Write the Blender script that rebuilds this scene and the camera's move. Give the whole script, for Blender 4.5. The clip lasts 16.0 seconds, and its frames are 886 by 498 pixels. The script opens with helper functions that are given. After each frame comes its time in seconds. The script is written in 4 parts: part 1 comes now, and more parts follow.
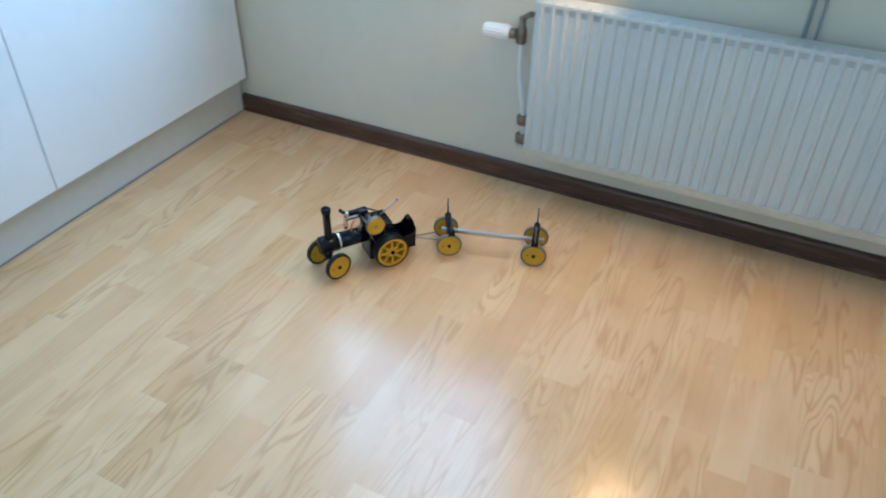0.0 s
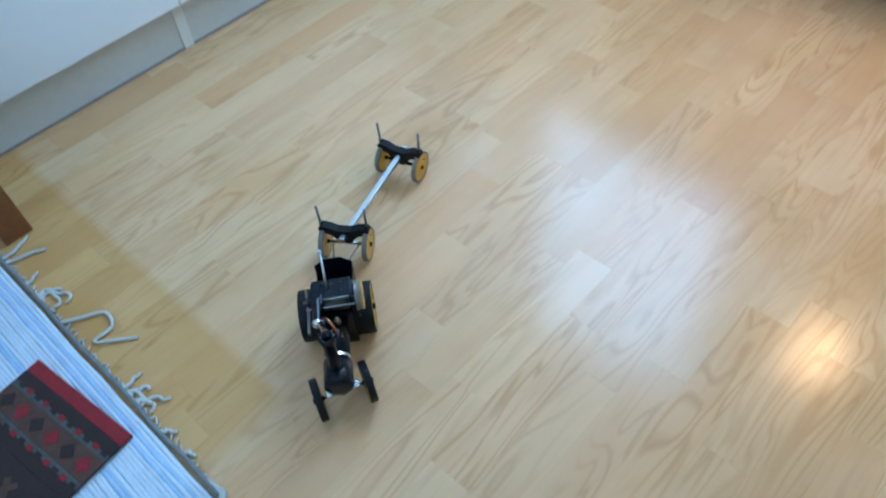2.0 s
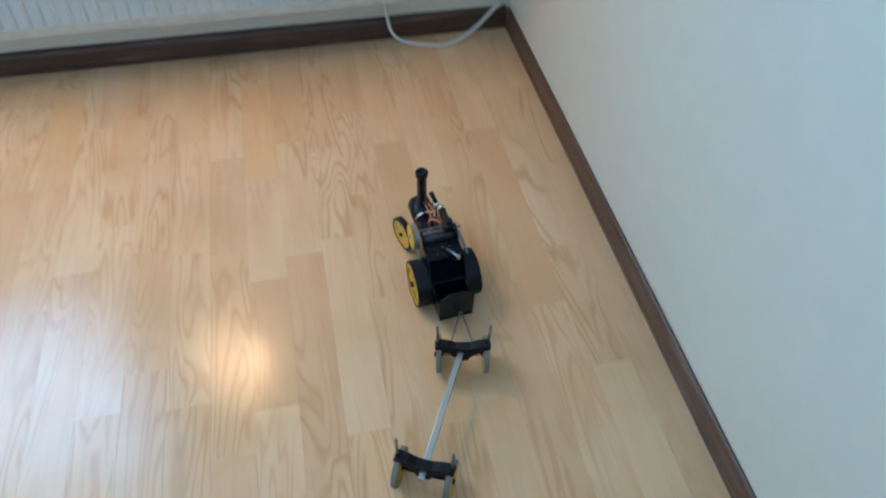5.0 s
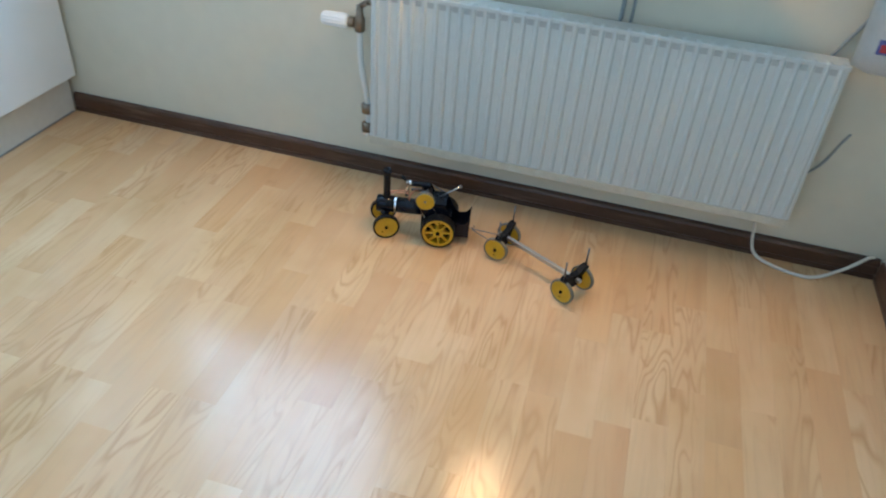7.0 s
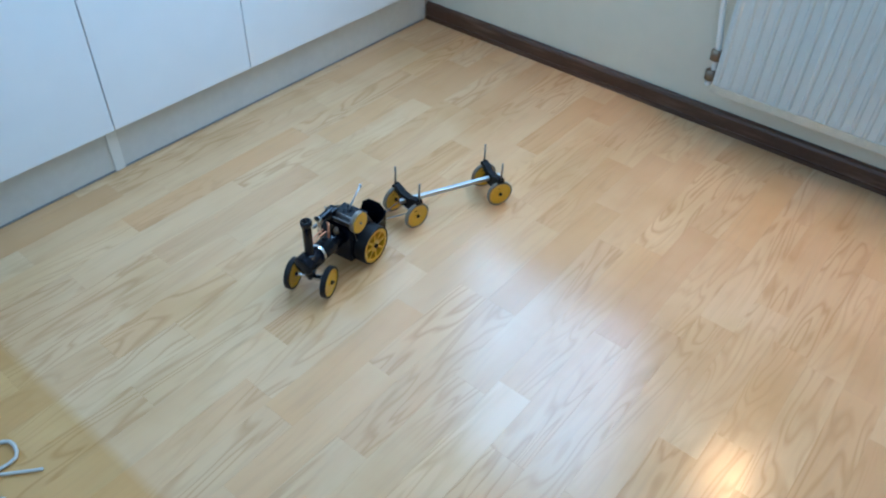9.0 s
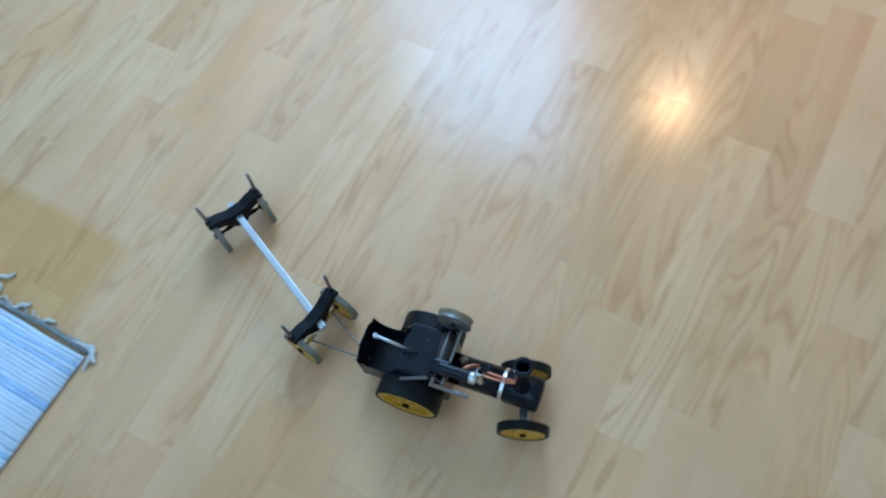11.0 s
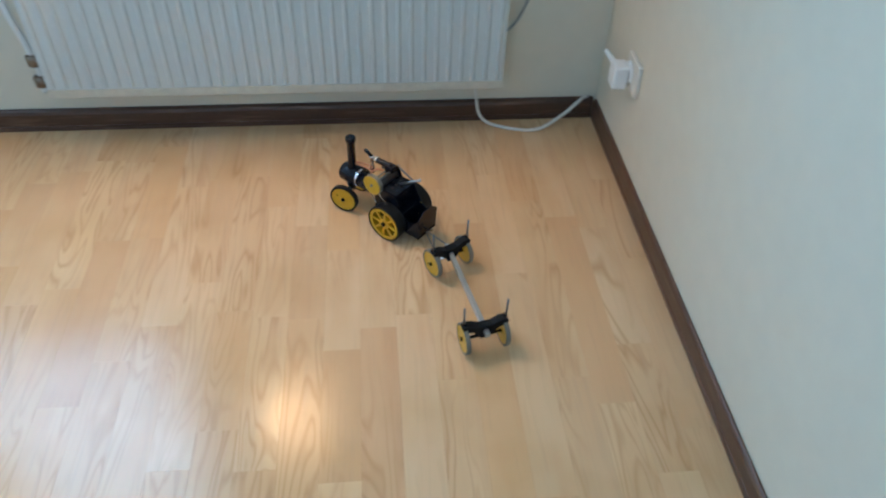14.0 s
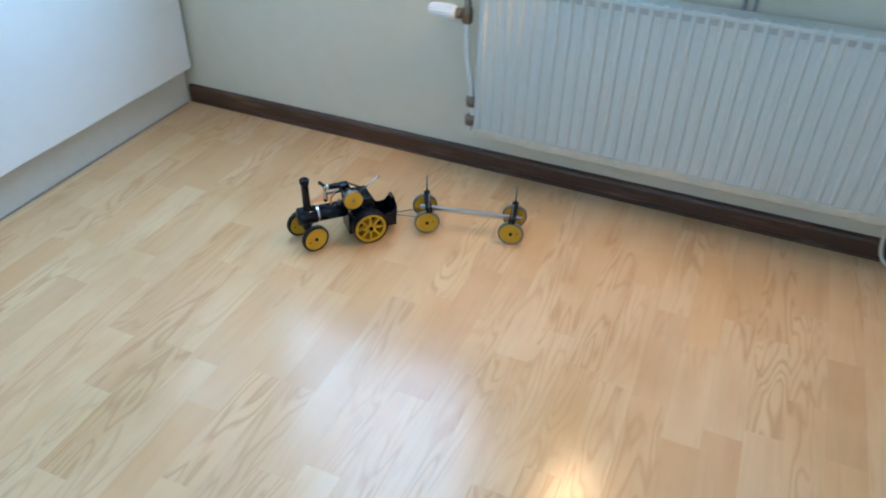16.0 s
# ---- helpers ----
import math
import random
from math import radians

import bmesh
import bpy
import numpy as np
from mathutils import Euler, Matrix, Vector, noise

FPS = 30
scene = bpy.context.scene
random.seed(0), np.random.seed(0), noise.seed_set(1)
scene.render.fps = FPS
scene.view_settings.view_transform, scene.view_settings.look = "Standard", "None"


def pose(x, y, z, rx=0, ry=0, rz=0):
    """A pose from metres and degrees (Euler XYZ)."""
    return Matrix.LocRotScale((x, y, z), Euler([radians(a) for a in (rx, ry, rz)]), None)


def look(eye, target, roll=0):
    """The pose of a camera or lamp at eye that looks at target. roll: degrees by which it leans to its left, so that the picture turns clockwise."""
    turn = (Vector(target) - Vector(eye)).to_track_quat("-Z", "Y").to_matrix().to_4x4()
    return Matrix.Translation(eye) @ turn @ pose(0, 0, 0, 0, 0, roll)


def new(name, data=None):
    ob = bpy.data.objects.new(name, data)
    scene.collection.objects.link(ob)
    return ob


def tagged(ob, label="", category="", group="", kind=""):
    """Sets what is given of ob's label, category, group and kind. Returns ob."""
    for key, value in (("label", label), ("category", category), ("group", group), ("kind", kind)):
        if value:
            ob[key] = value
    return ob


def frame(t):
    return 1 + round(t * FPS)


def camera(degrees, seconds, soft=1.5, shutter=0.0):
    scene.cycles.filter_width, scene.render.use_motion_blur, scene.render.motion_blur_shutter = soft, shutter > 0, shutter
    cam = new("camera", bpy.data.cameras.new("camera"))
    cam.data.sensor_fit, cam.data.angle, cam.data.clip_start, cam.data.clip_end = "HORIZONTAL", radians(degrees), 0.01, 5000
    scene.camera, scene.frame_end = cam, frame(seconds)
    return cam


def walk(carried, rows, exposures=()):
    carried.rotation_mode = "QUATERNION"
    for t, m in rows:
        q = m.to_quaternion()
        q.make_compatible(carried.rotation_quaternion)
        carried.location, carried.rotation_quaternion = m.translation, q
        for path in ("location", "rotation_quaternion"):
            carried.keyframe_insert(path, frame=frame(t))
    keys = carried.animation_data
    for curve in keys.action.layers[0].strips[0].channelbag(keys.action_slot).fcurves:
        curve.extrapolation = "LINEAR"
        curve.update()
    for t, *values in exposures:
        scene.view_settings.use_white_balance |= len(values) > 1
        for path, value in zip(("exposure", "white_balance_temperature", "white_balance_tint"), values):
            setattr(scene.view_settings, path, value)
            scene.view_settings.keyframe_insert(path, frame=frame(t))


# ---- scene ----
cam = camera(61.2, 16.0, 2.0, 0.3)
PATH = [
    (0, (-0.752, -1.703, 1.130), (-1.440, -0.271, -0.084), 1.0),
    (0.5, (-0.782, -1.735, 1.105), (-1.637, -0.421, -0.137), -0.2),
    (1, (-0.800, -1.751, 1.093), (-1.777, -0.577, -0.197), -1.8),
    (1.5, (-0.804, -1.765, 1.061), (-1.818, -0.739, -0.324), -3.0),
    (2, (-0.799, -1.778, 1.020), (-1.730, -0.905, -0.520), -5.6),
    (2.5, (-0.735, -1.770, 0.967), (-1.478, -1.038, -0.740), -9.6),
    (3, (-0.655, -1.731, 0.940), (-1.103, -1.083, -0.899), -12.0),
    (3.2, (-0.635, -1.703, 0.941), (-0.923, -1.122, -0.951), -11.4),
    (5.3, (-0.527, -1.648, 1.088), (-0.314, -0.203, -0.279), 3.0),
    (5.5, (-0.544, -1.647, 1.098), (-0.376, -0.179, -0.250), 3.3),
    (6, (-0.600, -1.655, 1.111), (-0.594, -0.119, -0.170), 4.0),
    (6.5, (-0.623, -1.684, 1.133), (-0.878, -0.127, -0.097), 3.7),
    (7, (-0.689, -1.716, 1.106), (-1.067, -0.156, -0.087), 4.7),
    (7.5, (-0.737, -1.752, 1.103), (-1.286, -0.228, -0.069), 5.0),
    (8, (-0.756, -1.761, 1.094), (-1.473, -0.330, -0.105), 3.9),
    (8.5, (-0.773, -1.784, 1.069), (-1.628, -0.477, -0.180), 2.5),
    (9, (-0.795, -1.789, 1.067), (-1.714, -0.609, -0.261), 2.1),
    (9.5, (-0.797, -1.796, 1.048), (-1.733, -0.695, -0.334), 1.5),
    (10, (-0.782, -1.793, 1.035), (-1.709, -0.791, -0.427), 0.1),
    (10.2, (-0.779, -1.796, 1.027), (-1.629, -0.846, -0.513), -0.8),
    (12.3, (-0.482, -1.675, 1.001), (-0.394, -0.869, -0.827), -3.4),
    (12.5, (-0.478, -1.655, 1.013), (-0.288, -0.826, -0.797), -0.2),
    (13, (-0.481, -1.636, 1.046), (-0.125, -0.552, -0.597), 2.3),
    (13.5, (-0.495, -1.634, 1.076), (-0.185, -0.301, -0.382), 0.5),
    (14, (-0.563, -1.630, 1.105), (-0.400, -0.192, -0.276), 2.2),
    (14.5, (-0.630, -1.643, 1.095), (-0.659, -0.130, -0.213), 2.7),
    (15, (-0.653, -1.651, 1.105), (-0.843, -0.107, -0.151), 3.0),
    (15.5, (-0.676, -1.677, 1.095), (-1.059, -0.133, -0.116), 2.6),
    (16, (-0.716, -1.708, 1.078), (-1.321, -0.230, -0.126), 1.4),
]
# the way between the laps
GAPS = [
    (3.6, (-0.586, -1.682, 0.961), (-0.677, -1.071, -0.962), -8.6),
    (4.1, (-0.543, -1.675, 0.991), (-0.431, -0.952, -0.867), -3.7),
    (4.6, (-0.526, -1.668, 1.017), (-0.204, -0.673, -0.682), 1.2),
    (10.7, (-0.727, -1.774, 0.997), (-1.438, -1.006, -0.711), -8.0),
    (11.2, (-0.646, -1.742, 0.975), (-1.066, -1.047, -0.878), -10.2),
    (11.7, (-0.565, -1.711, 0.973), (-0.724, -0.998, -0.915), -8.4),
]
BALANCE = [(0.0, -0.02, 5250, 8), (0.5, -0.05, 5000, 7), (2.0, -0.1, 4970, 6), (3.0, 0.02, 4880, 5), (4.3, -0.03, 5000, 7), (5.5, -0.04, 5200, 8), (6.3, -0.07, 5600, 9), (7.0, -0.07, 5500, 9),
           (8.0, -0.04, 5200, 8), (8.5, -0.07, 5010, 7), (9.5, -0.08, 4970, 7), (12.5, 0.03, 4800, 4), (13.0, 0.0, 4930, 6), (13.5, -0.08, 5080, 7), (14.0, -0.1, 5290, 8), (14.5, -0.09, 5560, 10), (15.0, -0.1, 5520, 10), (16.0, -0.02, 5220, 8)]
walk(cam, [(t, look(eye, target, roll)) for t, eye, target, roll in sorted(PATH + GAPS)], BALANCE)

# ---- light ----
world = bpy.data.worlds.new("sky")
scene.world = world
world.use_nodes = True
wn = world.node_tree.nodes
sky = wn.new("ShaderNodeTexSky")
sky.sky_type, sky.sun_disc = "NISHITA", False
sky.sun_elevation, sky.sun_rotation = radians(38), radians(150)
world.node_tree.links.new(sky.outputs[0], wn["Background"].inputs[0])
wn["Background"].inputs[1].default_value = 0.12
scene.view_settings.exposure = 0.0


def area_lamp(name, m, width, height, watts, colour):
    data = bpy.data.lights.new(name, "AREA")
    data.shape, data.size, data.size_y, data.energy, data.color = "RECTANGLE", width, height, watts, colour
    ob = new(name, data)
    ob.matrix_world = m
    return ob


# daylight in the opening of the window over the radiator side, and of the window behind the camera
area_lamp("window_daylight", pose(-1.72, 0.10, 1.55, -90, 0, 0), 0.84, 1.40, 46, (0.51, 0.735, 0.96))
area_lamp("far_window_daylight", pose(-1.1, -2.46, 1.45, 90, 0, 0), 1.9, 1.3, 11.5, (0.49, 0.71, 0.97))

# ---- materials ----
def material(name, colour=(0.5, 0.5, 0.5), rough=0.5, metal=0.0, spread=0.08, scale=30.0, bump=0.0, bump_scale=200.0, rough_spread=0.08):
    """A surface with two scales of tone, uneven gloss and fine relief."""
    m = bpy.data.materials.new(name)
    m.use_nodes = True
    n, l = m.node_tree.nodes, m.node_tree.links
    b = n["Principled BSDF"]
    b.inputs["Roughness"].default_value, b.inputs["Metallic"].default_value = rough, metal
    co = n.new("ShaderNodeTexCoord")
    a, c = n.new("ShaderNodeTexNoise"), n.new("ShaderNodeTexNoise")
    a.inputs["Scale"].default_value, a.inputs["Detail"].default_value = scale, 4
    c.inputs["Scale"].default_value, c.inputs["Detail"].default_value = scale * 8, 3
    for t in (a, c):
        l.new(co.outputs["Object"], t.inputs["Vector"])
    add = n.new("ShaderNodeMath")
    add.operation = "ADD"
    l.new(a.outputs[0], add.inputs[0])
    l.new(c.outputs[0], add.inputs[1])
    ramp = n.new("ShaderNodeMapRange")
    ramp.inputs["From Min"].default_value, ramp.inputs["From Max"].default_value = 0.6, 1.4
    ramp.inputs["To Min"].default_value, ramp.inputs["To Max"].default_value = 1 - spread, 1 + spread
    l.new(add.outputs[0], ramp.inputs["Value"])
    mul = n.new("ShaderNodeVectorMath")
    mul.operation = "SCALE"
    mul.inputs[0].default_value = colour
    l.new(ramp.outputs[0], mul.inputs["Scale"])
    l.new(mul.outputs[0], b.inputs["Base Color"])
    rr = n.new("ShaderNodeMapRange")
    rr.inputs["To Min"].default_value, rr.inputs["To Max"].default_value = max(rough - rough_spread, 0.02), min(rough + rough_spread, 1)
    l.new(a.outputs[0], rr.inputs["Value"])
    l.new(rr.outputs[0], b.inputs["Roughness"])
    if bump:
        t = n.new("ShaderNodeTexNoise")
        t.inputs["Scale"].default_value, t.inputs["Detail"].default_value = bump_scale, 4
        l.new(co.outputs["Object"], t.inputs["Vector"])
        k = n.new("ShaderNodeBump")
        k.inputs["Strength"].default_value, k.inputs["Distance"].default_value = bump, 0.002
        l.new(t.outputs[0], k.inputs["Height"])
        l.new(k.outputs[0], b.inputs["Normal"])
    return m


def laminate():
    """Printed beech laminate: tone by strip, long grain, arched figure, older yellow ground where the rug used to lie."""
    m = bpy.data.materials.new("beech_laminate")
    m.use_nodes = True
    n, l = m.node_tree.nodes, m.node_tree.links
    b = n["Principled BSDF"]
    geo, info = n.new("ShaderNodeNewGeometry"), n.new("ShaderNodeObjectInfo")
    shift = n.new("ShaderNodeVectorMath")
    shift.operation = "MULTIPLY_ADD"
    l.new(info.outputs["Random"], shift.inputs[0])
    shift.inputs[1].default_value = (7.0, 13.0, 3.0)
    l.new(geo.outputs["Position"], shift.inputs[2])

    def mapped(scale):
        k = n.new("ShaderNodeMapping")
        k.inputs["Scale"].default_value = scale
        l.new(shift.outputs[0], k.inputs["Vector"])
        return k.outputs[0]

    def texture(kind, vector, **values):
        t = n.new(kind)
        l.new(vector, t.inputs["Vector"])
        for key, value in values.items():
            t.inputs[key].default_value = value
        return t

    grain = texture("ShaderNodeTexNoise", mapped((95, 5, 1)), Scale=1.0, Detail=5.0, Distortion=0.6)
    cloud = texture("ShaderNodeTexNoise", mapped((14, 3, 1)), Scale=1.0, Detail=3.0, Distortion=0.4)
    # flat-sawn figure: contour lines of a stretched field
    field = texture("ShaderNodeTexNoise", mapped((15, 2.2, 1)), Scale=1.0, Detail=2.0, Distortion=0.5)
    lines = n.new("ShaderNodeMath")
    lines.operation = "MULTIPLY"
    lines.inputs[1].default_value = 11.0
    l.new(field.outputs[0], lines.inputs[0])
    figure = n.new("ShaderNodeMath")
    figure.operation = "PINGPONG"
    figure.inputs[1].default_value = 0.5
    l.new(lines.outputs[0], figure.inputs[0])
    patchy = texture("ShaderNodeTexNoise", mapped((5, 1.2, 1)), Scale=1.0, Detail=1.0)

    def mix(kind, factor, one, two):
        k = n.new("ShaderNodeMix")
        k.data_type, k.blend_type = "RGBA", kind
        for socket, value in ((k.inputs[0], factor), (k.inputs[6], one), (k.inputs[7], two)):
            if isinstance(value, (int, float, tuple)):
                socket.default_value = value
            else:
                l.new(value, socket)
        return k.outputs[2]

    def scaled(value, low, high, to_low=0.0, to_high=1.0):
        k = n.new("ShaderNodeMapRange")
        for name, v in (("From Min", low), ("From Max", high), ("To Min", to_low), ("To Max", to_high)):
            k.inputs[name].default_value = v
        l.new(value, k.inputs["Value"])
        return k.outputs[0]

    figured = n.new("ShaderNodeMath")
    figured.operation = "MULTIPLY"
    l.new(scaled(figure.outputs[0], 0.24, 0.5, 0.0, 0.62), figured.inputs[0])
    l.new(scaled(patchy.outputs[0], 0.46, 0.62), figured.inputs[1])
    figured = figured.outputs[0]
    tone = n.new("ShaderNodeValToRGB")
    e = tone.color_ramp.elements
    e[0].position, e[0].color = 0.0, (0.615, 0.395, 0.208, 1)
    e[1].position, e[1].color = 1.0, (0.695, 0.505, 0.315, 1)
    for at, colour in ((0.12, (0.64, 0.430, 0.245, 1)), (0.5, (0.665, 0.458, 0.265, 1)), (0.8, (0.685, 0.484, 0.295, 1))):
        e.new(at).color = colour
    l.new(info.outputs["Random"], tone.inputs[0])
    colour = mix("MIX", scaled(cloud.outputs[0], 0.35, 0.75, 0.0, 0.55), tone.outputs[0], (0.58, 0.35, 0.18, 1))
    colour = mix("MIX", scaled(grain.outputs[0], 0.52, 0.78, 0.0, 0.38), colour, (0.49, 0.335, 0.20, 1))
    colour = mix("MIX", figured, colour, (0.46, 0.27, 0.12, 1))
    colour = mix("MULTIPLY", 1.0, colour, info.outputs["Color"])
    colour = mix("MULTIPLY", 1.0, colour, (0.99, 0.945, 0.86, 1))
    # uneven yellowing and wear over the whole floor
    worn = n.new("ShaderNodeTexNoise")
    worn.inputs["Scale"].default_value, worn.inputs["Detail"].default_value = 3.2, 4
    l.new(geo.outputs["Position"], worn.inputs["Vector"])
    colour = mix("MULTIPLY", scaled(worn.outputs[0], 0.46, 0.68, 0.0, 0.75), colour, (0.86, 0.82, 0.70, 1))
    # unfaded ground beside the rug
    apart = n.new("ShaderNodeSeparateXYZ")
    l.new(geo.outputs["Position"], apart.inputs[0])
    kept = n.new("ShaderNodeMath")
    kept.operation = "MULTIPLY"
    l.new(scaled(apart.outputs[1], UNFADED[1] - 0.012, UNFADED[1] + 0.008, 0.85, 0.0), kept.inputs[0])
    l.new(scaled(apart.outputs[0], UNFADED[0] - 0.02, UNFADED[0] + 0.02, 1.0, 0.0), kept.inputs[1])
    colour = mix("MULTIPLY", kept.outputs[0], colour, (0.86, 0.76, 0.48, 1))
    l.new(colour, b.inputs["Base Color"])
    l.new(scaled(cloud.outputs[0], 0.3, 0.7, 0.16, 0.26), b.inputs["Roughness"])
    b.inputs["Specular IOR Level"].default_value = 0.38
    k = n.new("ShaderNodeBump")
    k.inputs["Strength"].default_value, k.inputs["Distance"].default_value = 0.12, 0.0008
    l.new(grain.outputs[0], k.inputs["Height"])
    l.new(k.outputs[0], b.inputs["Normal"])
    return m


def stained_wood(name, colour, worn, rough=0.35, along=(6, 90, 90)):
    m = material(name, colour, rough, 0, 0.2, 12)
    n, l = m.node_tree.nodes, m.node_tree.links
    b = n["Principled BSDF"]
    co, k, t = n.new("ShaderNodeTexCoord"), n.new("ShaderNodeMapping"), n.new("ShaderNodeTexNoise")
    k.inputs["Scale"].default_value = along
    t.inputs["Scale"].default_value, t.inputs["Detail"].default_value = 1.0, 6
    l.new(co.outputs["Object"], k.inputs[0])
    l.new(k.outputs[0], t.inputs["Vector"])
    r = n.new("ShaderNodeMapRange")
    r.inputs["From Min"].default_value, r.inputs["From Max"].default_value = 0.55, 0.8
    l.new(t.outputs[0], r.inputs["Value"])
    mix = n.new("ShaderNodeMix")
    mix.data_type = "RGBA"
    old = b.inputs["Base Color"].links[0].from_socket
    l.new(r.outputs[0], mix.inputs[0])
    l.new(old, mix.inputs[6])
    mix.inputs[7].default_value = (*worn, 1)
    l.new(mix.outputs[2], b.inputs["Base Color"])
    return m


def glow(name, colour, strength):
    m = bpy.data.materials.new(name)
    m.use_nodes = True
    b = m.node_tree.nodes["Principled BSDF"]
    b.inputs["Emission Color"].default_value = (*colour, 1)
    b.inputs["Emission Strength"].default_value = strength
    return m


def glass():
    m = bpy.data.materials.new("window_glass")
    m.use_nodes = True
    b = m.node_tree.nodes["Principled BSDF"]
    b.inputs["Transmission Weight"].default_value, b.inputs["Roughness"].default_value = 1.0, 0.0
    return m


UNFADED = (-1.41, -1.575)
M_FLOOR = laminate()
M_WALL = material("cream_wall_paint", (0.66, 0.61, 0.475), 0.75, 0, 0.03, 3, 0.15, 160)
M_CEIL = material("white_ceiling_paint", (0.78, 0.77, 0.73), 0.85, 0, 0.03, 3)
M_BASE = stained_wood("dark_stained_skirting", (0.066, 0.032, 0.018), (0.19, 0.115, 0.075), 0.38)
M_CAB = material("white_laminate_door", (0.78, 0.79, 0.79), 0.42, 0, 0.02, 2, 0.03, 300)
M_KICK = material("pale_grey_plinth", (0.58, 0.57, 0.53), 0.55, 0, 0.05, 6)
M_GAP = material("dark_joint", (0.22, 0.22, 0.21), 0.8)
M_VENT = material("painted_vent_shade", (0.42, 0.44, 0.42), 0.6)
M_DUSTY = material("dusty_cream_enamel", (0.56, 0.52, 0.41), 0.6, 0, 0.15, 40)
M_JOINT = material("strip_joint", (0.36, 0.23, 0.12), 0.7)
M_RAD = material("white_radiator_enamel", (0.58, 0.61, 0.58), 0.38, 0, 0.03, 8)
M_PIPE = material("painted_pipe", (0.72, 0.71, 0.66), 0.45, 0, 0.05, 20)
M_BRASS = material("tarnished_valve_metal", (0.22, 0.17, 0.12), 0.42, 0.8, 0.25, 60)
M_WHITE = material("white_plastic", (0.8, 0.8, 0.77), 0.35, 0, 0.03, 20)
M_CORD = material("cream_cord_sheath", (0.70, 0.66, 0.56), 0.45, 0, 0.04, 30)
M_GREY = material("grey_cord_sheath", (0.28, 0.30, 0.29), 0.5, 0, 0.06, 30)
M_BLACK = material("black_enamel", (0.0035, 0.0045, 0.0085), 0.22, 0, 0.3, 40)
M_RUBBER = material("black_rubber_tyre", (0.005, 0.005, 0.0055), 0.5, 0, 0.3, 80)
for m in (M_BLACK, M_RUBBER):
    m.node_tree.nodes["Principled BSDF"].inputs["Specular IOR Level"].default_value = 0.25
M_BOLSTER = material("matt_black_casting", (0.006, 0.006, 0.007), 0.6, 0, 0.3, 60)
M_BOLSTER.node_tree.nodes["Principled BSDF"].inputs["Specular IOR Level"].default_value = 0.18
M_DRUM = material("brownish_black_enamel", (0.018, 0.013, 0.011), 0.3, 0, 0.3, 60)
M_GREYRUB = material("grey_rubber_tyre", (0.17, 0.15, 0.11), 0.6, 0, 0.15, 80)
M_YELLOW = material("yellow_enamel", (0.57, 0.31, 0.005), 0.38, 0, 0.12, 60)
M_STEEL = material("bright_steel", (0.72, 0.72, 0.70), 0.25, 1.0, 0.1, 60)
M_DULLPIN = material("dull_steel_pin", (0.22, 0.21, 0.20), 0.45, 1.0, 0.15, 60)
M_ALU = material("drawn_aluminium", (0.48, 0.49, 0.49), 0.40, 1.0, 0.06, 60)
M_COPPER = material("copper_pipe", (0.62, 0.26, 0.14), 0.3, 1.0, 0.1, 60)
M_BLUE = material("pale_blue_cloth", (0.14, 0.38, 0.50), 0.8, 0, 0.1, 40, 0.3, 500)
M_CLOTH = material("white_printed_cloth", (0.80, 0.80, 0.78), 0.8, 0, 0.04, 20, 0.2, 400)
M_PRINT_BLUE = material("blue_print", (0.10, 0.13, 0.34), 0.8, 0, 0.5, 120)
M_PRINT_RED = material("red_print", (0.45, 0.05, 0.05), 0.8, 0, 0.3, 200)
M_RUG = material("white_rag_weave", (0.62, 0.68, 0.76), 0.95, 0, 0.12, 30, 0.6, 300)
M_RUGBLUE = material("blue_rag_weave", (0.42, 0.55, 0.74), 0.95, 0, 0.2, 40, 0.6, 300)
M_FRINGE = material("cotton_fringe", (0.54, 0.53, 0.49), 0.95, 0, 0.1, 60, 0.4, 500)
M_WEFT = material("grey_rug_binding", (0.20, 0.20, 0.19), 0.95, 0, 0.3, 60)
M_RED = material("dark_red_wool", (0.22, 0.016, 0.02), 0.95, 0, 0.2, 60, 0.6, 400)
M_DARKWOOL = material("dark_brown_wool", (0.030, 0.018, 0.016), 0.95, 0, 0.3, 60, 0.6, 400)
M_TANWOOL = material("tan_wool", (0.085, 0.042, 0.03), 0.95, 0, 0.3, 60, 0.6, 400)
M_GREYWOOL = material("grey_green_wool", (0.075, 0.08, 0.075), 0.95, 0, 0.3, 60, 0.6, 400)
M_CHAIR = stained_wood("reddish_chair_wood", (0.20, 0.075, 0.025), (0.28, 0.12, 0.045), 0.3, (90, 90, 8))
M_BULB = glow("warm_bulb", (1.0, 0.55, 0.22), 250)
M_GLASS = glass()


# ---- mesh helpers ----
def link(name, bm, mat, smooth=False):
    data = bpy.data.meshes.new(name)
    bm.to_mesh(data)
    bm.free()
    data.materials.append(mat)
    if smooth:
        data.shade_smooth()
    return new(name, data)


def part(name, bm, mat, parent, label="", smooth=False):
    ob = link(name, bm, mat, smooth)
    ob.parent = parent
    return tagged(ob, label)


def thing(name, label, category, at=None, group="", kind=""):
    ob = new(name)
    ob.empty_display_size = 0.05
    if at is not None:
        ob.matrix_world = at
    return tagged(ob, label, category, group, kind)


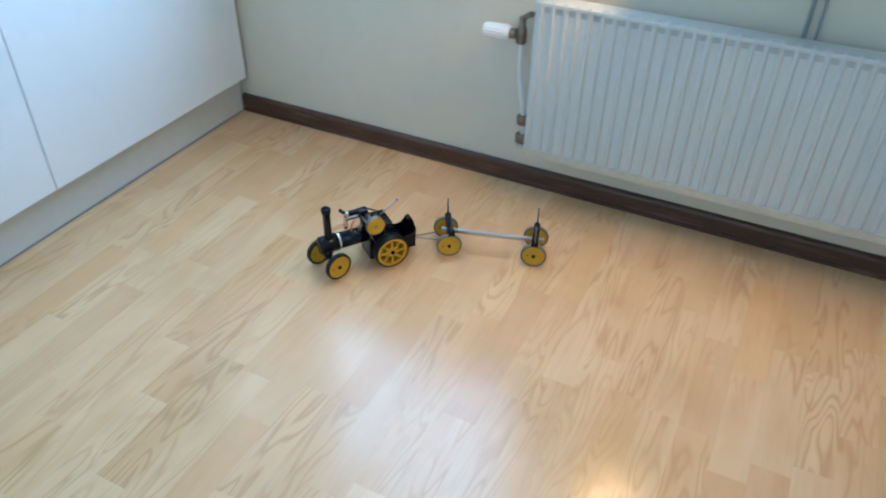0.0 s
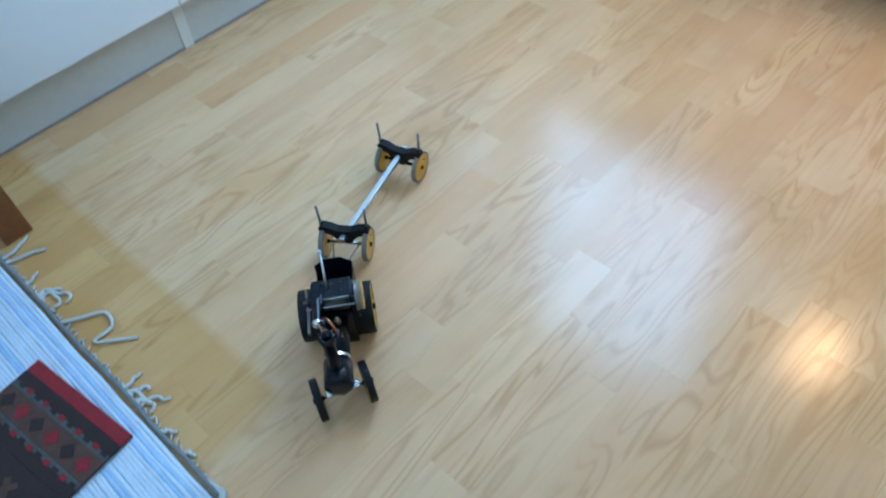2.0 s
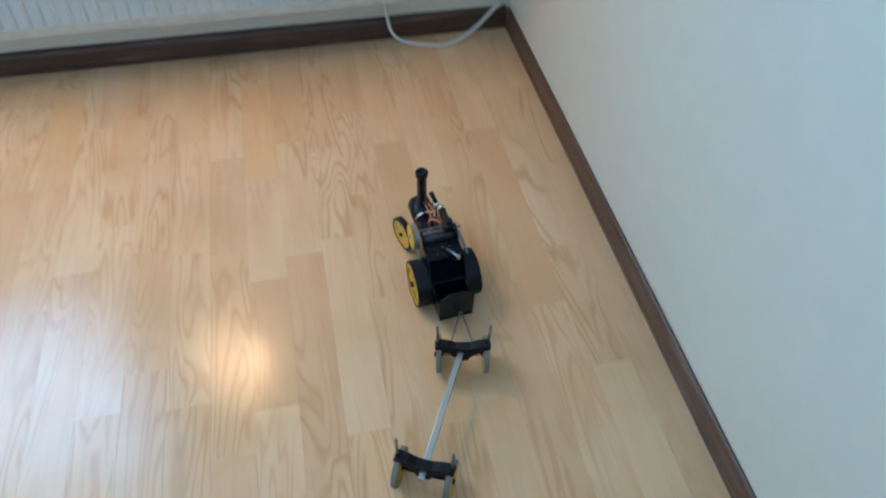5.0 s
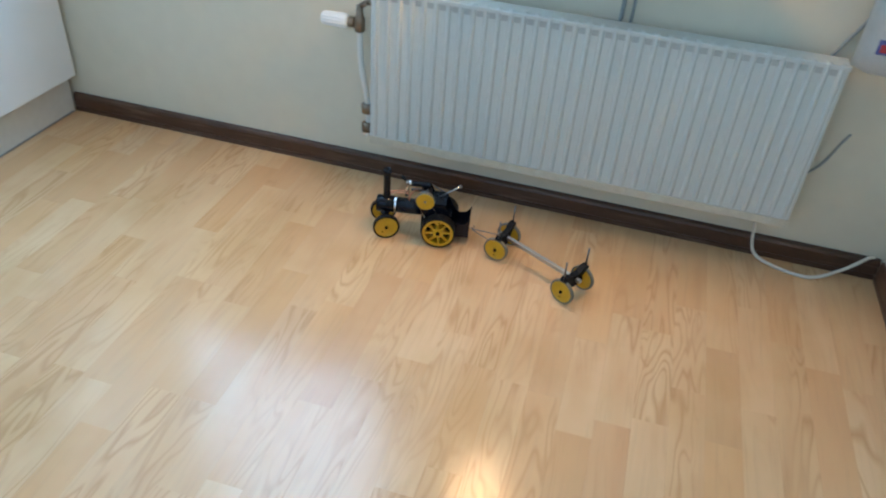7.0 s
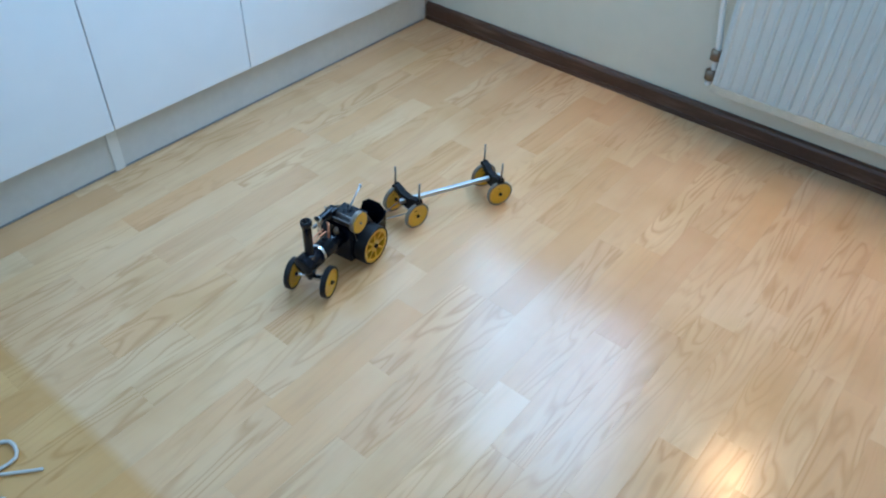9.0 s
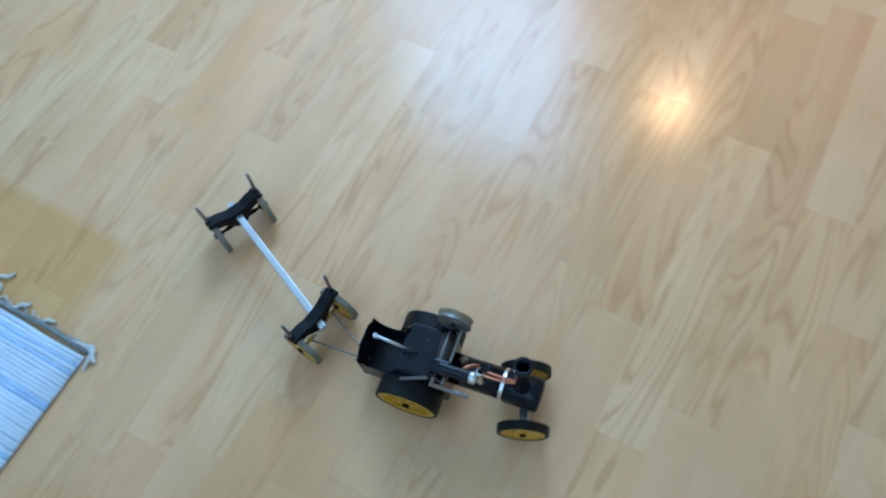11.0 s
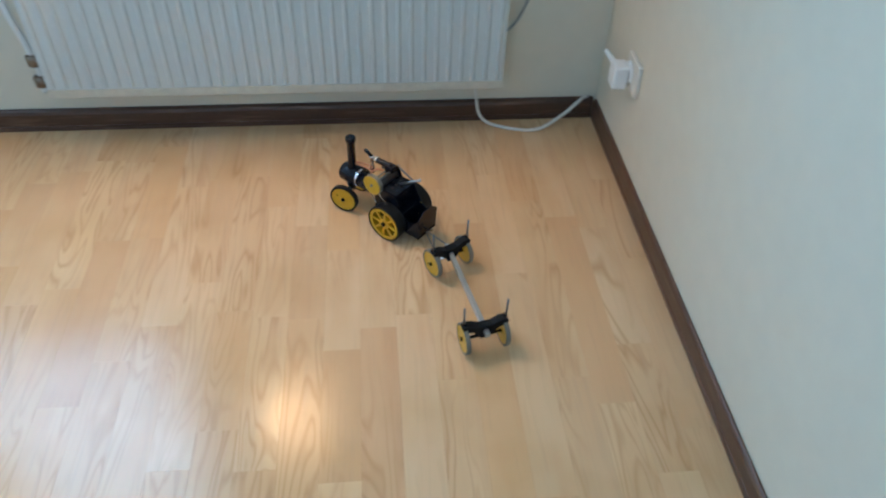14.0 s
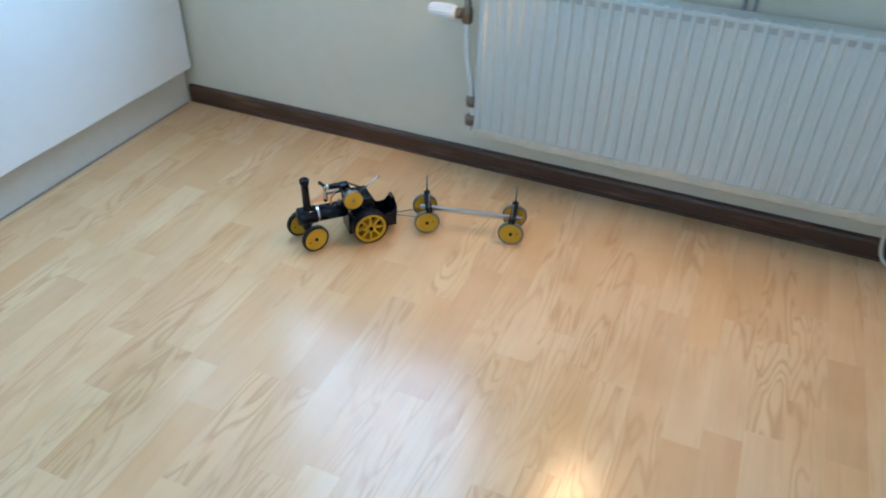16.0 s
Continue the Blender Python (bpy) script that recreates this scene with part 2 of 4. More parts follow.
def box(x0, x1, y0, y1, z0, z1, bevel=0.0, bm=None, m=None):
    own = bm or bmesh.new()
    r = bmesh.ops.create_cube(own, size=1.0, matrix=Matrix.Translation(((x0 + x1) / 2, (y0 + y1) / 2, (z0 + z1) / 2)) @ Matrix.Diagonal((x1 - x0, y1 - y0, z1 - z0, 1)))
    if bevel:
        edges = list({e for v in r["verts"] for e in v.link_edges})
        out = bmesh.ops.bevel(own, geom=edges, offset=bevel, segments=2, affect="EDGES", profile=0.6)
        r = {"verts": list({v for f in out["faces"] for v in f.verts} | {v for v in r["verts"] if v.is_valid})}
    if m is not None:
        bmesh.ops.transform(own, matrix=m, verts=r["verts"])
    return own


def lathe(rings, axis="z", n=24, bm=None, m=None, closed=False):
    """A turned body from (along, radius) rings."""
    own = bm or bmesh.new()
    loops = []
    for a, r in rings:
        ring = []
        for i in range(n):
            u = 2 * math.pi * i / n
            p = {"z": (r * math.cos(u), r * math.sin(u), a), "y": (r * math.sin(u), a, r * math.cos(u)), "x": (a, r * math.cos(u), r * math.sin(u))}[axis]
            v = Vector(p)
            ring.append(own.verts.new(m @ v if m is not None else v))
        loops.append(ring)
    pairs = list(zip(loops, loops[1:])) + ([(loops[-1], loops[0])] if closed else [])
    for a, b in pairs:
        for i in range(n):
            own.faces.new((a[i], a[(i + 1) % n], b[(i + 1) % n], b[i]))
    if not closed:
        own.faces.new(loops[0][::-1])
        own.faces.new(loops[-1])
    bmesh.ops.recalc_face_normals(own, faces=own.faces[:])
    return own


def rod(a, b, r, n=10, bm=None):
    a, b = Vector(a), Vector(b)
    m = Matrix.Translation(a) @ (b - a).to_track_quat("Z", "Y").to_matrix().to_4x4()
    return lathe([(0, r), ((b - a).length, r)], "z", n, bm, m)


def smooth_points(points, steps=6):
    pts, out = [Vector(p) for p in points], []
    for i in range(len(pts) - 1):
        p0, p1, p2, p3 = pts[max(i - 1, 0)], pts[i], pts[i + 1], pts[min(i + 2, len(pts) - 1)]
        for s in range(steps):
            t = s / steps
            out.append(0.5 * (2 * p1 + (p2 - p0) * t + (2 * p0 - 5 * p1 + 4 * p2 - p3) * t * t + (3 * p1 - p0 - 3 * p2 + p3) * t ** 3))
    return out + [pts[-1]]


def tube(points, r, n=8, bm=None, steps=6, taper=1.0):
    own = bm or bmesh.new()
    pts = smooth_points(points, steps) if len(points) > 2 else [Vector(p) for p in points]
    rings, side = [], None
    for i, p in enumerate(pts):
        d = (pts[min(i + 1, len(pts) - 1)] - pts[max(i - 1, 0)]).normalized()
        if side is None:
            side = d.orthogonal().normalized()
        side = (side - d * side.dot(d)).normalized()
        up = d.cross(side)
        k = r * (1 + (taper - 1) * i / (len(pts) - 1))
        rings.append([own.verts.new(p + k * (side * math.cos(2 * math.pi * j / n) + up * math.sin(2 * math.pi * j / n))) for j in range(n)])
    for a, b in zip(rings, rings[1:]):
        for j in range(n):
            own.faces.new((a[j], a[(j + 1) % n], b[(j + 1) % n], b[j]))
    own.faces.new(rings[0][::-1])
    own.faces.new(rings[-1])
    bmesh.ops.recalc_face_normals(own, faces=own.faces[:])
    return own


def prism(outline, y0, y1, bm=None, m=None):
    """An outline in x and z, drawn out along y."""
    own = bm or bmesh.new()
    put = lambda x, y, z: own.verts.new(m @ Vector((x, y, z)) if m is not None else (x, y, z))
    a = [put(x, y0, z) for x, z in outline]
    b = [put(x, y1, z) for x, z in outline]
    k = len(outline)
    for i in range(k):
        own.faces.new((a[i], a[(i + 1) % k], b[(i + 1) % k], b[i]))
    own.faces.new(a[::-1])
    own.faces.new(b)
    bmesh.ops.recalc_face_normals(own, faces=own.faces[:])
    return own


# ---- the room ----
LEFT, NEAR, HIGH = -2.90, -2.50, 2.5          # wall behind the cupboards, wall behind the camera, ceiling
WIN = (-2.16, -1.28, 0.80, 2.30)             # window in the radiator wall: x0, x1, z0, z1
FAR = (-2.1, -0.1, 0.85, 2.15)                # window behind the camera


def wall_with_opening(name, y0, y1, opening, label):
    x0, x1, z0, z1 = opening
    bm = box(LEFT - 0.1, x0, y0, y1, 0, HIGH)
    box(x1, 0.115, y0, y1, 0, HIGH, 0, bm)
    box(x0, x1, y0, y1, 0, z0, 0, bm)
    box(x0, x1, y0, y1, z1, HIGH, 0, bm)
    return tagged(link(name, bm, M_WALL), label, "wall", kind="structure")


def build_room():
    wall_with_opening("wall_north", 0.015, 0.215, WIN, "cream painted wall behind the white radiator")
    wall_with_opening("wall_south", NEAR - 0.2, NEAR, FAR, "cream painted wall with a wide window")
    tagged(link("wall_east", box(0.008, 0.115, NEAR, 0.014, 0, HIGH), M_WALL), "cream painted wall with a socket near the corner", "wall", kind="structure")
    tagged(link("wall_west", box(LEFT - 0.1, LEFT, NEAR, 0.014, 0, HIGH), M_WALL), "cream painted wall behind the white cupboards", "wall", kind="structure")
    tagged(link("ceiling", box(LEFT - 0.1, 0.115, NEAR - 0.2, 0.215, HIGH, HIGH + 0.1), M_CEIL), "plain white painted ceiling", "ceiling", kind="structure")
    profile = [(0.0, 0.0), (0.014, 0.0), (0.014, 0.0105), (0.0112, 0.0125), (0.014, 0.0150), (0.014, 0.046), (0.011, 0.054), (0.006, 0.057), (0.0, 0.057)]
    bm = prism([(0.0145 - x, z) for x, z in profile], 0, 1)
    bmesh.ops.transform(bm, matrix=Matrix(((0, 1, 0, 0), (1, 0, 0, 0), (0, 0, 1, 0), (0, 0, 0, 1))) @ Matrix.Diagonal((1, 2.295, 1, 1)) @ Matrix.Translation((0, -1, 0)), verts=bm.verts)
    tagged(link("baseboard_north", bm, M_BASE), "dark brown stained skirting board, scuffed, under the radiator", "baseboard", kind="structure")
    bm = prism([(0.0075 - x * 0.52, z) for x, z in profile], -1.625, 0.0)
    tagged(link("baseboard_east", bm, M_BASE_EAST), "dark brown stained skirting board with worn edge", "baseboard", kind="structure")
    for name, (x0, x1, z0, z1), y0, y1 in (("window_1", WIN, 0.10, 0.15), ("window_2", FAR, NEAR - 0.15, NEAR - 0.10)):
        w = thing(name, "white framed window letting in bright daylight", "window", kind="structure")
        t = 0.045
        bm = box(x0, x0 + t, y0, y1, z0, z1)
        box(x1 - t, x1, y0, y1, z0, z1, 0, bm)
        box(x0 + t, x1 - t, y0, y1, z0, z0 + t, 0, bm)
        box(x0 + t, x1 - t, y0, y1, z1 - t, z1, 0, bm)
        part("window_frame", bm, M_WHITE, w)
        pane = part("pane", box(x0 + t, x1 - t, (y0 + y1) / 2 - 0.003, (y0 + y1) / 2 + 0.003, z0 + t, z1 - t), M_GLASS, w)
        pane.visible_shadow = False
    # unseen board, added only to keep the lamp's light off the radiator
    tagged(link("lamp_block_board", box(-1.00, -0.62, -0.183, 0.0148, 0.775, 0.80, 0.003), M_WHITE), "unseen white board added to block lamp light from the radiator", "shelf", kind="structure")
    part("window_sill", box(WIN[0], WIN[1], -0.03, 0.10, WIN[2] - 0.03, WIN[2], 0.004), M_WHITE, bpy.data.objects["window_1"])


M_BASE_EAST = stained_wood("worn_dark_skirting", (0.10, 0.05, 0.028), (0.20, 0.125, 0.075), 0.4, (90, 6, 90))
build_room()


# ---- floor ----
STRIP = 0.0692
REDDISH, PINKISH, ORANGE, BROWNISH, PLAIN = (0.91, 0.83, 0.76), (0.94, 0.88, 0.85), (0.98, 0.91, 0.81), (0.93, 0.88, 0.81), (1.0, 1.0, 1.0)
TINTS = (PLAIN, PLAIN, PLAIN, PLAIN, PLAIN, (0.97, 0.95, 0.91), (1.0, 0.97, 0.94), (1.03, 1.03, 1.02), (0.98, 0.98, 0.99), (1.0, 0.96, 0.90), (0.96, 0.94, 0.91))
# strip counted from the one whose edge lies at x = -1.094: far end, near end, stain
KNOWN_PLANKS = {-1: (-0.415, -0.835, REDDISH), 7: (-0.69, -1.11, PINKISH), 4: (-1.31, -1.73, BROWNISH), 14: (-1.445, -1.80, BROWNISH), 15: (-1.28, -1.70, BROWNISH),
                -6: (-1.015, -1.355, ORANGE), 5: (-1.352, -1.70, PLAIN), 8: (-1.35, -1.72, PLAIN), -5: (-1.17, -1.50, ORANGE)}


def build_floor():
    base = tagged(link("floor", box(LEFT, 0.015, NEAR, 0.015, -0.06, -0.0035), M_JOINT), "light beech laminate floor in staggered strips", "floor", kind="structure")
    rng = random.Random(4)
    meshes = {}
    rest = bmesh.new()
    first = -1.094 - 18 * STRIP
    for c in range(36):
        x0 = first + c * STRIP
        x1 = min(x0 + STRIP, 0.0075)
        if x0 > 0.01:
            continue
        known = KNOWN_PLANKS.get(c - 18)
        ends = []
        if known:
            ends, y = [known[0], known[1]], known[0]
            while y < -0.30:
                y = round(y + rng.choice((0.27, 0.33, 0.42)), 2)
                if y < -0.05:
                    ends.insert(0, y)
            y = known[1]
        else:
            y = -round(rng.uniform(0.06, 0.42), 2)
            ends.append(y)
        ends.insert(0, 0.0145)
        while True:
            y = round(y - rng.choice((0.27, 0.33, 0.42, 0.42, 0.5)), 2)
            if y < -2.22:
                break
            ends.append(y)
        ends.append(-2.3)
        for top, low in zip(ends, ends[1:]):
            size = (round(x1 - x0, 4), round(top - low, 4))
            if size not in meshes:
                w, h, g = size[0] / 2 - 0.00004, (top - low) / 2 - 0.00004, 0.0001
                bm = bmesh.new()
                loops = [[bm.verts.new((sx * (w - i), sy * (h - i), z)) for sx, sy in ((-1, -1), (1, -1), (1, 1), (-1, 1))] for i, z in ((0, -0.0034), (0, -0.00015), (g, 0.0))]
                for a, b in zip(loops, loops[1:]):
                    for i in range(4):
                        bm.faces.new((a[i], a[(i + 1) % 4], b[(i + 1) % 4], b[i]))
                bm.faces.new(loops[-1])
                data = bpy.data.meshes.new("plank")
                bm.to_mesh(data)
                bm.free()
                data.materials.append(M_FLOOR)
                meshes[size] = data
            ob = new("plank", meshes[size])
            ob.parent = base
            ob.location = ((x0 + x1) / 2, (top + low) / 2, 0)
            ob.color = (*(known[2] if known and top == known[0] else rng.choice(TINTS)), 1)
        box(x0, x1 - 0.0003, NEAR, -2.3005, -0.0034, 0, 0, rest)
    part("plank_rest", rest, M_FLOOR, base)
    bpy.data.objects["plank_rest"]["kind"] = "stuff"


# ---- cupboards ----
def build_cupboards():
    front, kick = -2.264, -2.298
    units = ((-0.003, -0.731), (-0.735, -1.123), (-1.127, -1.72), (-1.724, -2.32))
    for i, (a, b) in enumerate(units):
        c = thing("cupboard", "white laminate cupboard standing on a pale grey plinth", "cupboard", group="fitted cupboards")
        part("carcass", box(LEFT + 0.005, front - 0.0065, b, a, 0.133, 2.1), M_CAB, c)
        part("door", box(front - 0.006, front, b - 0.0005, a + 0.0005, 0.122, 2.1, 0.0015), M_CAB, c)
        part("plinth", box(LEFT + 0.005, kick, b - 0.002, a + 0.002, 0, 0.133), M_KICK, c, "pale grey plinth panel")
        if i == 1:
            part("joint_strip", box(kick, kick + 0.004, b - 0.014, b + 0.012, 0.0, 0.128, 0.001), M_PIPE, c, "white plastic joint strip")
    tagged(link("floor_seal", box(kick - 0.0, kick + 0.003, -2.32, -0.01, 0.0005, 0.004), M_GAP), "dark gap between plinth and floor", "trim", kind="structure")


# ---- radiator ----
def build_radiator():
    x0, x1, z0, z1 = -1.312, -0.257, 0.135, 0.535
    r = thing("radiator", "white enamelled ribbed panel radiator on the wall", "radiator")
    part("panel", box(x0, x1, -0.066, -0.052, z0, z1, 0.003), M_RAD, r)
    part("back_panel", box(x0, x1, -0.026, -0.014, z0, z1, 0.003), M_RAD, r)
    count = 36
    pitch = (x1 - x0) / count
    data = None
    for i in range(count):
        if data is None:
            bm = bmesh.new()
            w = pitch * 0.21
            prof = [(-w, 0), (-w * 0.8, -0.0026), (-w * 0.4, -0.0046), (w * 0.4, -0.0046), (w * 0.8, -0.0026), (w, 0)]
            rows = []
            for z, k in ((z0 + 0.0225, 0.2), (z0 + 0.034, 1), (z1 - 0.010, 1), (z1 + 0.002, 1.1), (z1 + 0.0085, 0.75)):
                rows.append([bm.verts.new((x, y * k, z)) for x, y in prof])
            rows.append([bm.verts.new((x, 0.012, z1 + 0.0065 - y * 0.4)) for x, y in prof])
            for a, b in zip(rows, rows[1:]):
                for j in range(len(prof) - 1):
                    bm.faces.new((a[j], a[j + 1], b[j + 1], b[j]))
            bmesh.ops.recalc_face_normals(bm, faces=bm.faces[:])
            data = bpy.data.meshes.new("rib")
            bm.to_mesh(data)
            bm.free()
            data.materials.append(M_RAD)
            data.shade_smooth()
        ob = new("rib", data)
        ob.parent, ob.location = r, (x0 + (i + 0.5) * pitch, -0.0655, 0)
    # vent slots as solid plates, the shade inside them put into their grey
    bm = bmesh.new()
    for i in range(count):
        x = x0 + i * pitch
        if i:
            box(x - pitch * 0.26, x + pitch * 0.26, -0.0668, -0.0655, z1 - 0.018, z1 - 0.005, 0, bm)
    part("vent_shade", bm, M_VENT, r, "row of grey plates painted as shaded vent slots under the top edge")
    part("bottom_edge", box(x0 + 0.001, x1 - 0.001, -0.0680, -0.0655, z0 + 0.001, z0 + 0.022, 0.001), M_DUSTY, r, "dusty cream bottom edge")
    bm = box(x0 - 0.002, x1 + 0.002, -0.070, -0.062, z1 - 0.004, z1 + 0.006, 0.002)
    part("top_rail", bm, M_RAD, r)
    part("top_grille", box(x0 - 0.001, x1 + 0.001, -0.0615, -0.012, z1 + 0.001, z1 + 0.005, 0.001), M_RAD, r)
    bm = bmesh.new()
    for i in range(52):
        x = x0 + 0.01 + i * (x1 - x0 - 0.02) / 51
        box(x - 0.003, x + 0.003, -0.050, -0.028, z0 + 0.01, z1 - 0.002, 0, bm)
    part("convector_fins", bm, M_RAD, r)
    for x in (x0 + 0.12, x1 - 0.12):
        part("bracket", box(x - 0.015, x + 0.015, -0.014, 0.0148, z1 - 0.10, z1 - 0.05), M_RAD, r)
        part("bracket", box(x - 0.015, x + 0.015, -0.014, 0.0148, z0 + 0.05, z0 + 0.10), M_RAD, r)
    # valve with thermostat head
    v = thing("radiator_valve", "white thermostat head on a tarnished radiator valve", "valve")
    vx, vy, vz = -1.348, -0.045, 0.445
    part("valve_body", lathe([(-0.022, 0.008), (-0.018, 0.013), (0.012, 0.013), (0.02, 0.009), (0.045, 0.008)], "z", 12, None, pose(vx, vy, vz)), M_BRASS, v, "tarnished brass valve body", True)
    bm = rod((vx, vy, vz + 0.04), (vx + 0.02, vy, vz + 0.055), 0.007)
    rod((vx + 0.02, vy, vz + 0.055), (x0 + 0.004, vy, vz + 0.055), 0.007, 10, bm)
    part("union", bm, M_BRASS, v, "", True)
    part("collar", lathe([(-0.03, 0.009), (-0.028, 0.013), (-0.014, 0.013), (-0.012, 0.009)], "x", 12, None, pose(vx, vy, vz)), M_BRASS, v, "", True)
    head = bmesh.new()
    n = 30
    loops = []
    for a, rad, dip in ((-0.028, 0.012, 0), (-0.032, 0.0165, 0), (-0.045, 0.0185, 0.001), (-0.075, 0.0175, 0.0016), (-0.092, 0.0165, 0.0012), (-0.098, 0.013, 0)):
        loops.append([head.verts.new((vx + a, vy + (rad - dip * (j % 2)) * math.cos(2 * math.pi * j / n), vz + (rad - dip * (j % 2)) * math.sin(2 * math.pi * j / n))) for j in range(n)])
    for a, b in zip(loops, loops[1:]):
        for j in range(n):
            head.faces.new((a[j], a[(j + 1) % n], b[(j + 1) % n], b[j]))
    head.faces.new(loops[0][::-1]), head.faces.new(loops[-1])
    bmesh.ops.recalc_face_normals(head, faces=head.faces[:])
    part("thermostat_head", head, M_WHITE, v, "white ridged thermostat head")
    part("riser_pipe", tube([(vx, vy, vz - 0.02), (vx + 0.004, vy, 0.34), (vx + 0.018, vy, 0.26), (vx + 0.022, vy, 0.232)], 0.0075), M_PIPE, v, "white painted riser pipe", True)
    for z in (0.224, 0.171):
        part("elbow", lathe([(-0.016, 0.009), (-0.012, 0.0155), (0.010, 0.0160), (0.014, 0.009)], "z", 12, None, pose(vx + 0.022, vy, z)), M_BRASS, v, "tarnished pipe fitting", True)
    part("link_pipe", rod((vx + 0.024, vy, 0.224), (x0 + 0.004, vy, 0.224), 0.006), M_BRASS, v)
    part("wall_pipe", tube([(vx + 0.024, vy, 0.225), (vx + 0.024, vy, 0.16), (vx + 0.020, vy, 0.146), (vx + 0.012, vy + 0.02, 0.138), (vx + 0.012, 0.014, 0.138)], 0.007), M_PIPE, v, "", True)


# ---- small things on the walls ----
def build_socket():
    s = thing("wall_socket", "white wall socket on the cream wall with a plug in it", "socket")
    y, z = -0.208, 0.258
    part("socket_plate", box(-0.003, 0.0078, y - 0.052, y + 0.028, z - 0.038, z + 0.038, 0.004), M_CORD, s, "cream socket plate")
    part("socket_ring", lathe([(-0.010, 0.017), (-0.009, 0.024), (-0.003, 0.025)], "x", 20, None, pose(0, y, z)), M_WHITE, s, "", True)
    p = thing("plug", "white right-angled plug with cream cord in the socket", "plug")
    bm = box(-0.044, -0.0105, y - 0.021, y + 0.021, z - 0.032, z + 0.022, 0.006)
    part("plug_body", bm, M_WHITE, p)
    part("plug_tail", tube([(-0.024, y + 0.005, z + 0.002), (-0.034, y + 0.035, z + 0.010), (-0.042, y + 0.068, z + 0.016)], 0.0085, 8, None, 4, 0.6), M_WHITE, p, "", True)
    c = thing("extension_cord", "cream cord lying in a loop on the floor by the skirting", "cord")
    pts = [(-0.018, 0.006, 0.0615), (-0.032, -0.003, 0.0625), (-0.056, -0.018, 0.050), (-0.09, -0.025, 0.022), (-0.16, -0.056, 0.0048), (-0.25, -0.036, 0.0048), (-0.295, -0.018, 0.022), (-0.31, -0.010, 0.08), (-0.315, -0.005, 0.16), (-0.31, -0.004, 0.30)]
    part("sheath", tube(pts, 0.0042, 8), M_CORD, c, "", True)


def build_cables_and_shadow():
    for x, r in ((-0.742, 0.0045), (-0.719, 0.0035)):
        c = thing("cable", "grey cable hanging down the wall behind the radiator", "cable", group="cables behind the radiator")
        part("sheath", tube([(x, 0.009, 0.45), (x + 0.004, 0.0095, 0.6), (x - 0.003, 0.009, 0.8), (x + 0.02, 0.009, 1.0)], r), M_GREY, c, "", True)
    c = thing("cable", "dark cable bent round the end of the radiator", "cable", group="cables behind the radiator")
    part("sheath", tube([(-0.315, 0.0105, 0.46), (-0.292, 0.0105, 0.517), (-0.264, 0.0105, 0.572), (-0.235, 0.0105, 0.64), (-0.23, 0.0105, 0.78), (-0.235, 0.0105, 0.95)], 0.004), M_GREY, c, "", True)
    # no real cable: a thin dark tube drawn as the slanting shadow on the wall
    c = thing("cable", "dark tube standing in for a shadow on the wall beside the radiator", "cable", group="cables behind the radiator")
    part("sheath", tube([(-0.182, 0.0135, 0.362), (-0.196, 0.0125, 0.330), (-0.219, 0.0105, 0.274), (-0.255, 0.0105, 0.235)], 0.0028), M_GREY, c, "", True)


LAMP = (-0.87, -0.20, 1.075)


def build_wall_lamp():
    x, y, z = LAMP
    l = thing("wall_lamp", "wall lamp with an opaque shade over a warm lit bulb", "lamp")
    part("back_plate", lathe([(0.0, 0.04), (0.012, 0.034), (0.018, 0.012)], "y", 24, None, pose(x, 0.0148, z + 0.16) @ pose(0, 0, 0, 0, 0, 180)), M_WHITE, l, "", True)
    part("arm", tube([(x, 0.0, z + 0.16), (x, -0.09, z + 0.20), (x, y + 0.02, z + 0.16), (x, y, z + 0.06)], 0.006), M_WHITE, l, "", True)
    part("bulb_holder", lathe([(0.006, 0.014), (0.075, 0.012)], "z", 14, None, pose(x, y, z)), M_WHITE, l, "", True)
    part("bulb", lathe([(-0.082, 0.012), (-0.076, 0.026), (-0.057, 0.041), (-0.038, 0.042), (-0.014, 0.030), (0.006, 0.012)], "z", 18, None, pose(x, y, z)), M_BULB, l, "warm glowing bulb", True)
    part("shade", lathe([(-0.105, 0.086), (0.000, 0.070), (0.060, 0.030), (0.062, 0.013), (0.065, 0.013), (0.064, 0.032), (0.002, 0.073), (-0.105, 0.089)], "z", 36, None, pose(x, y, z), True), M_WHITE, l, "white metal shade", True)


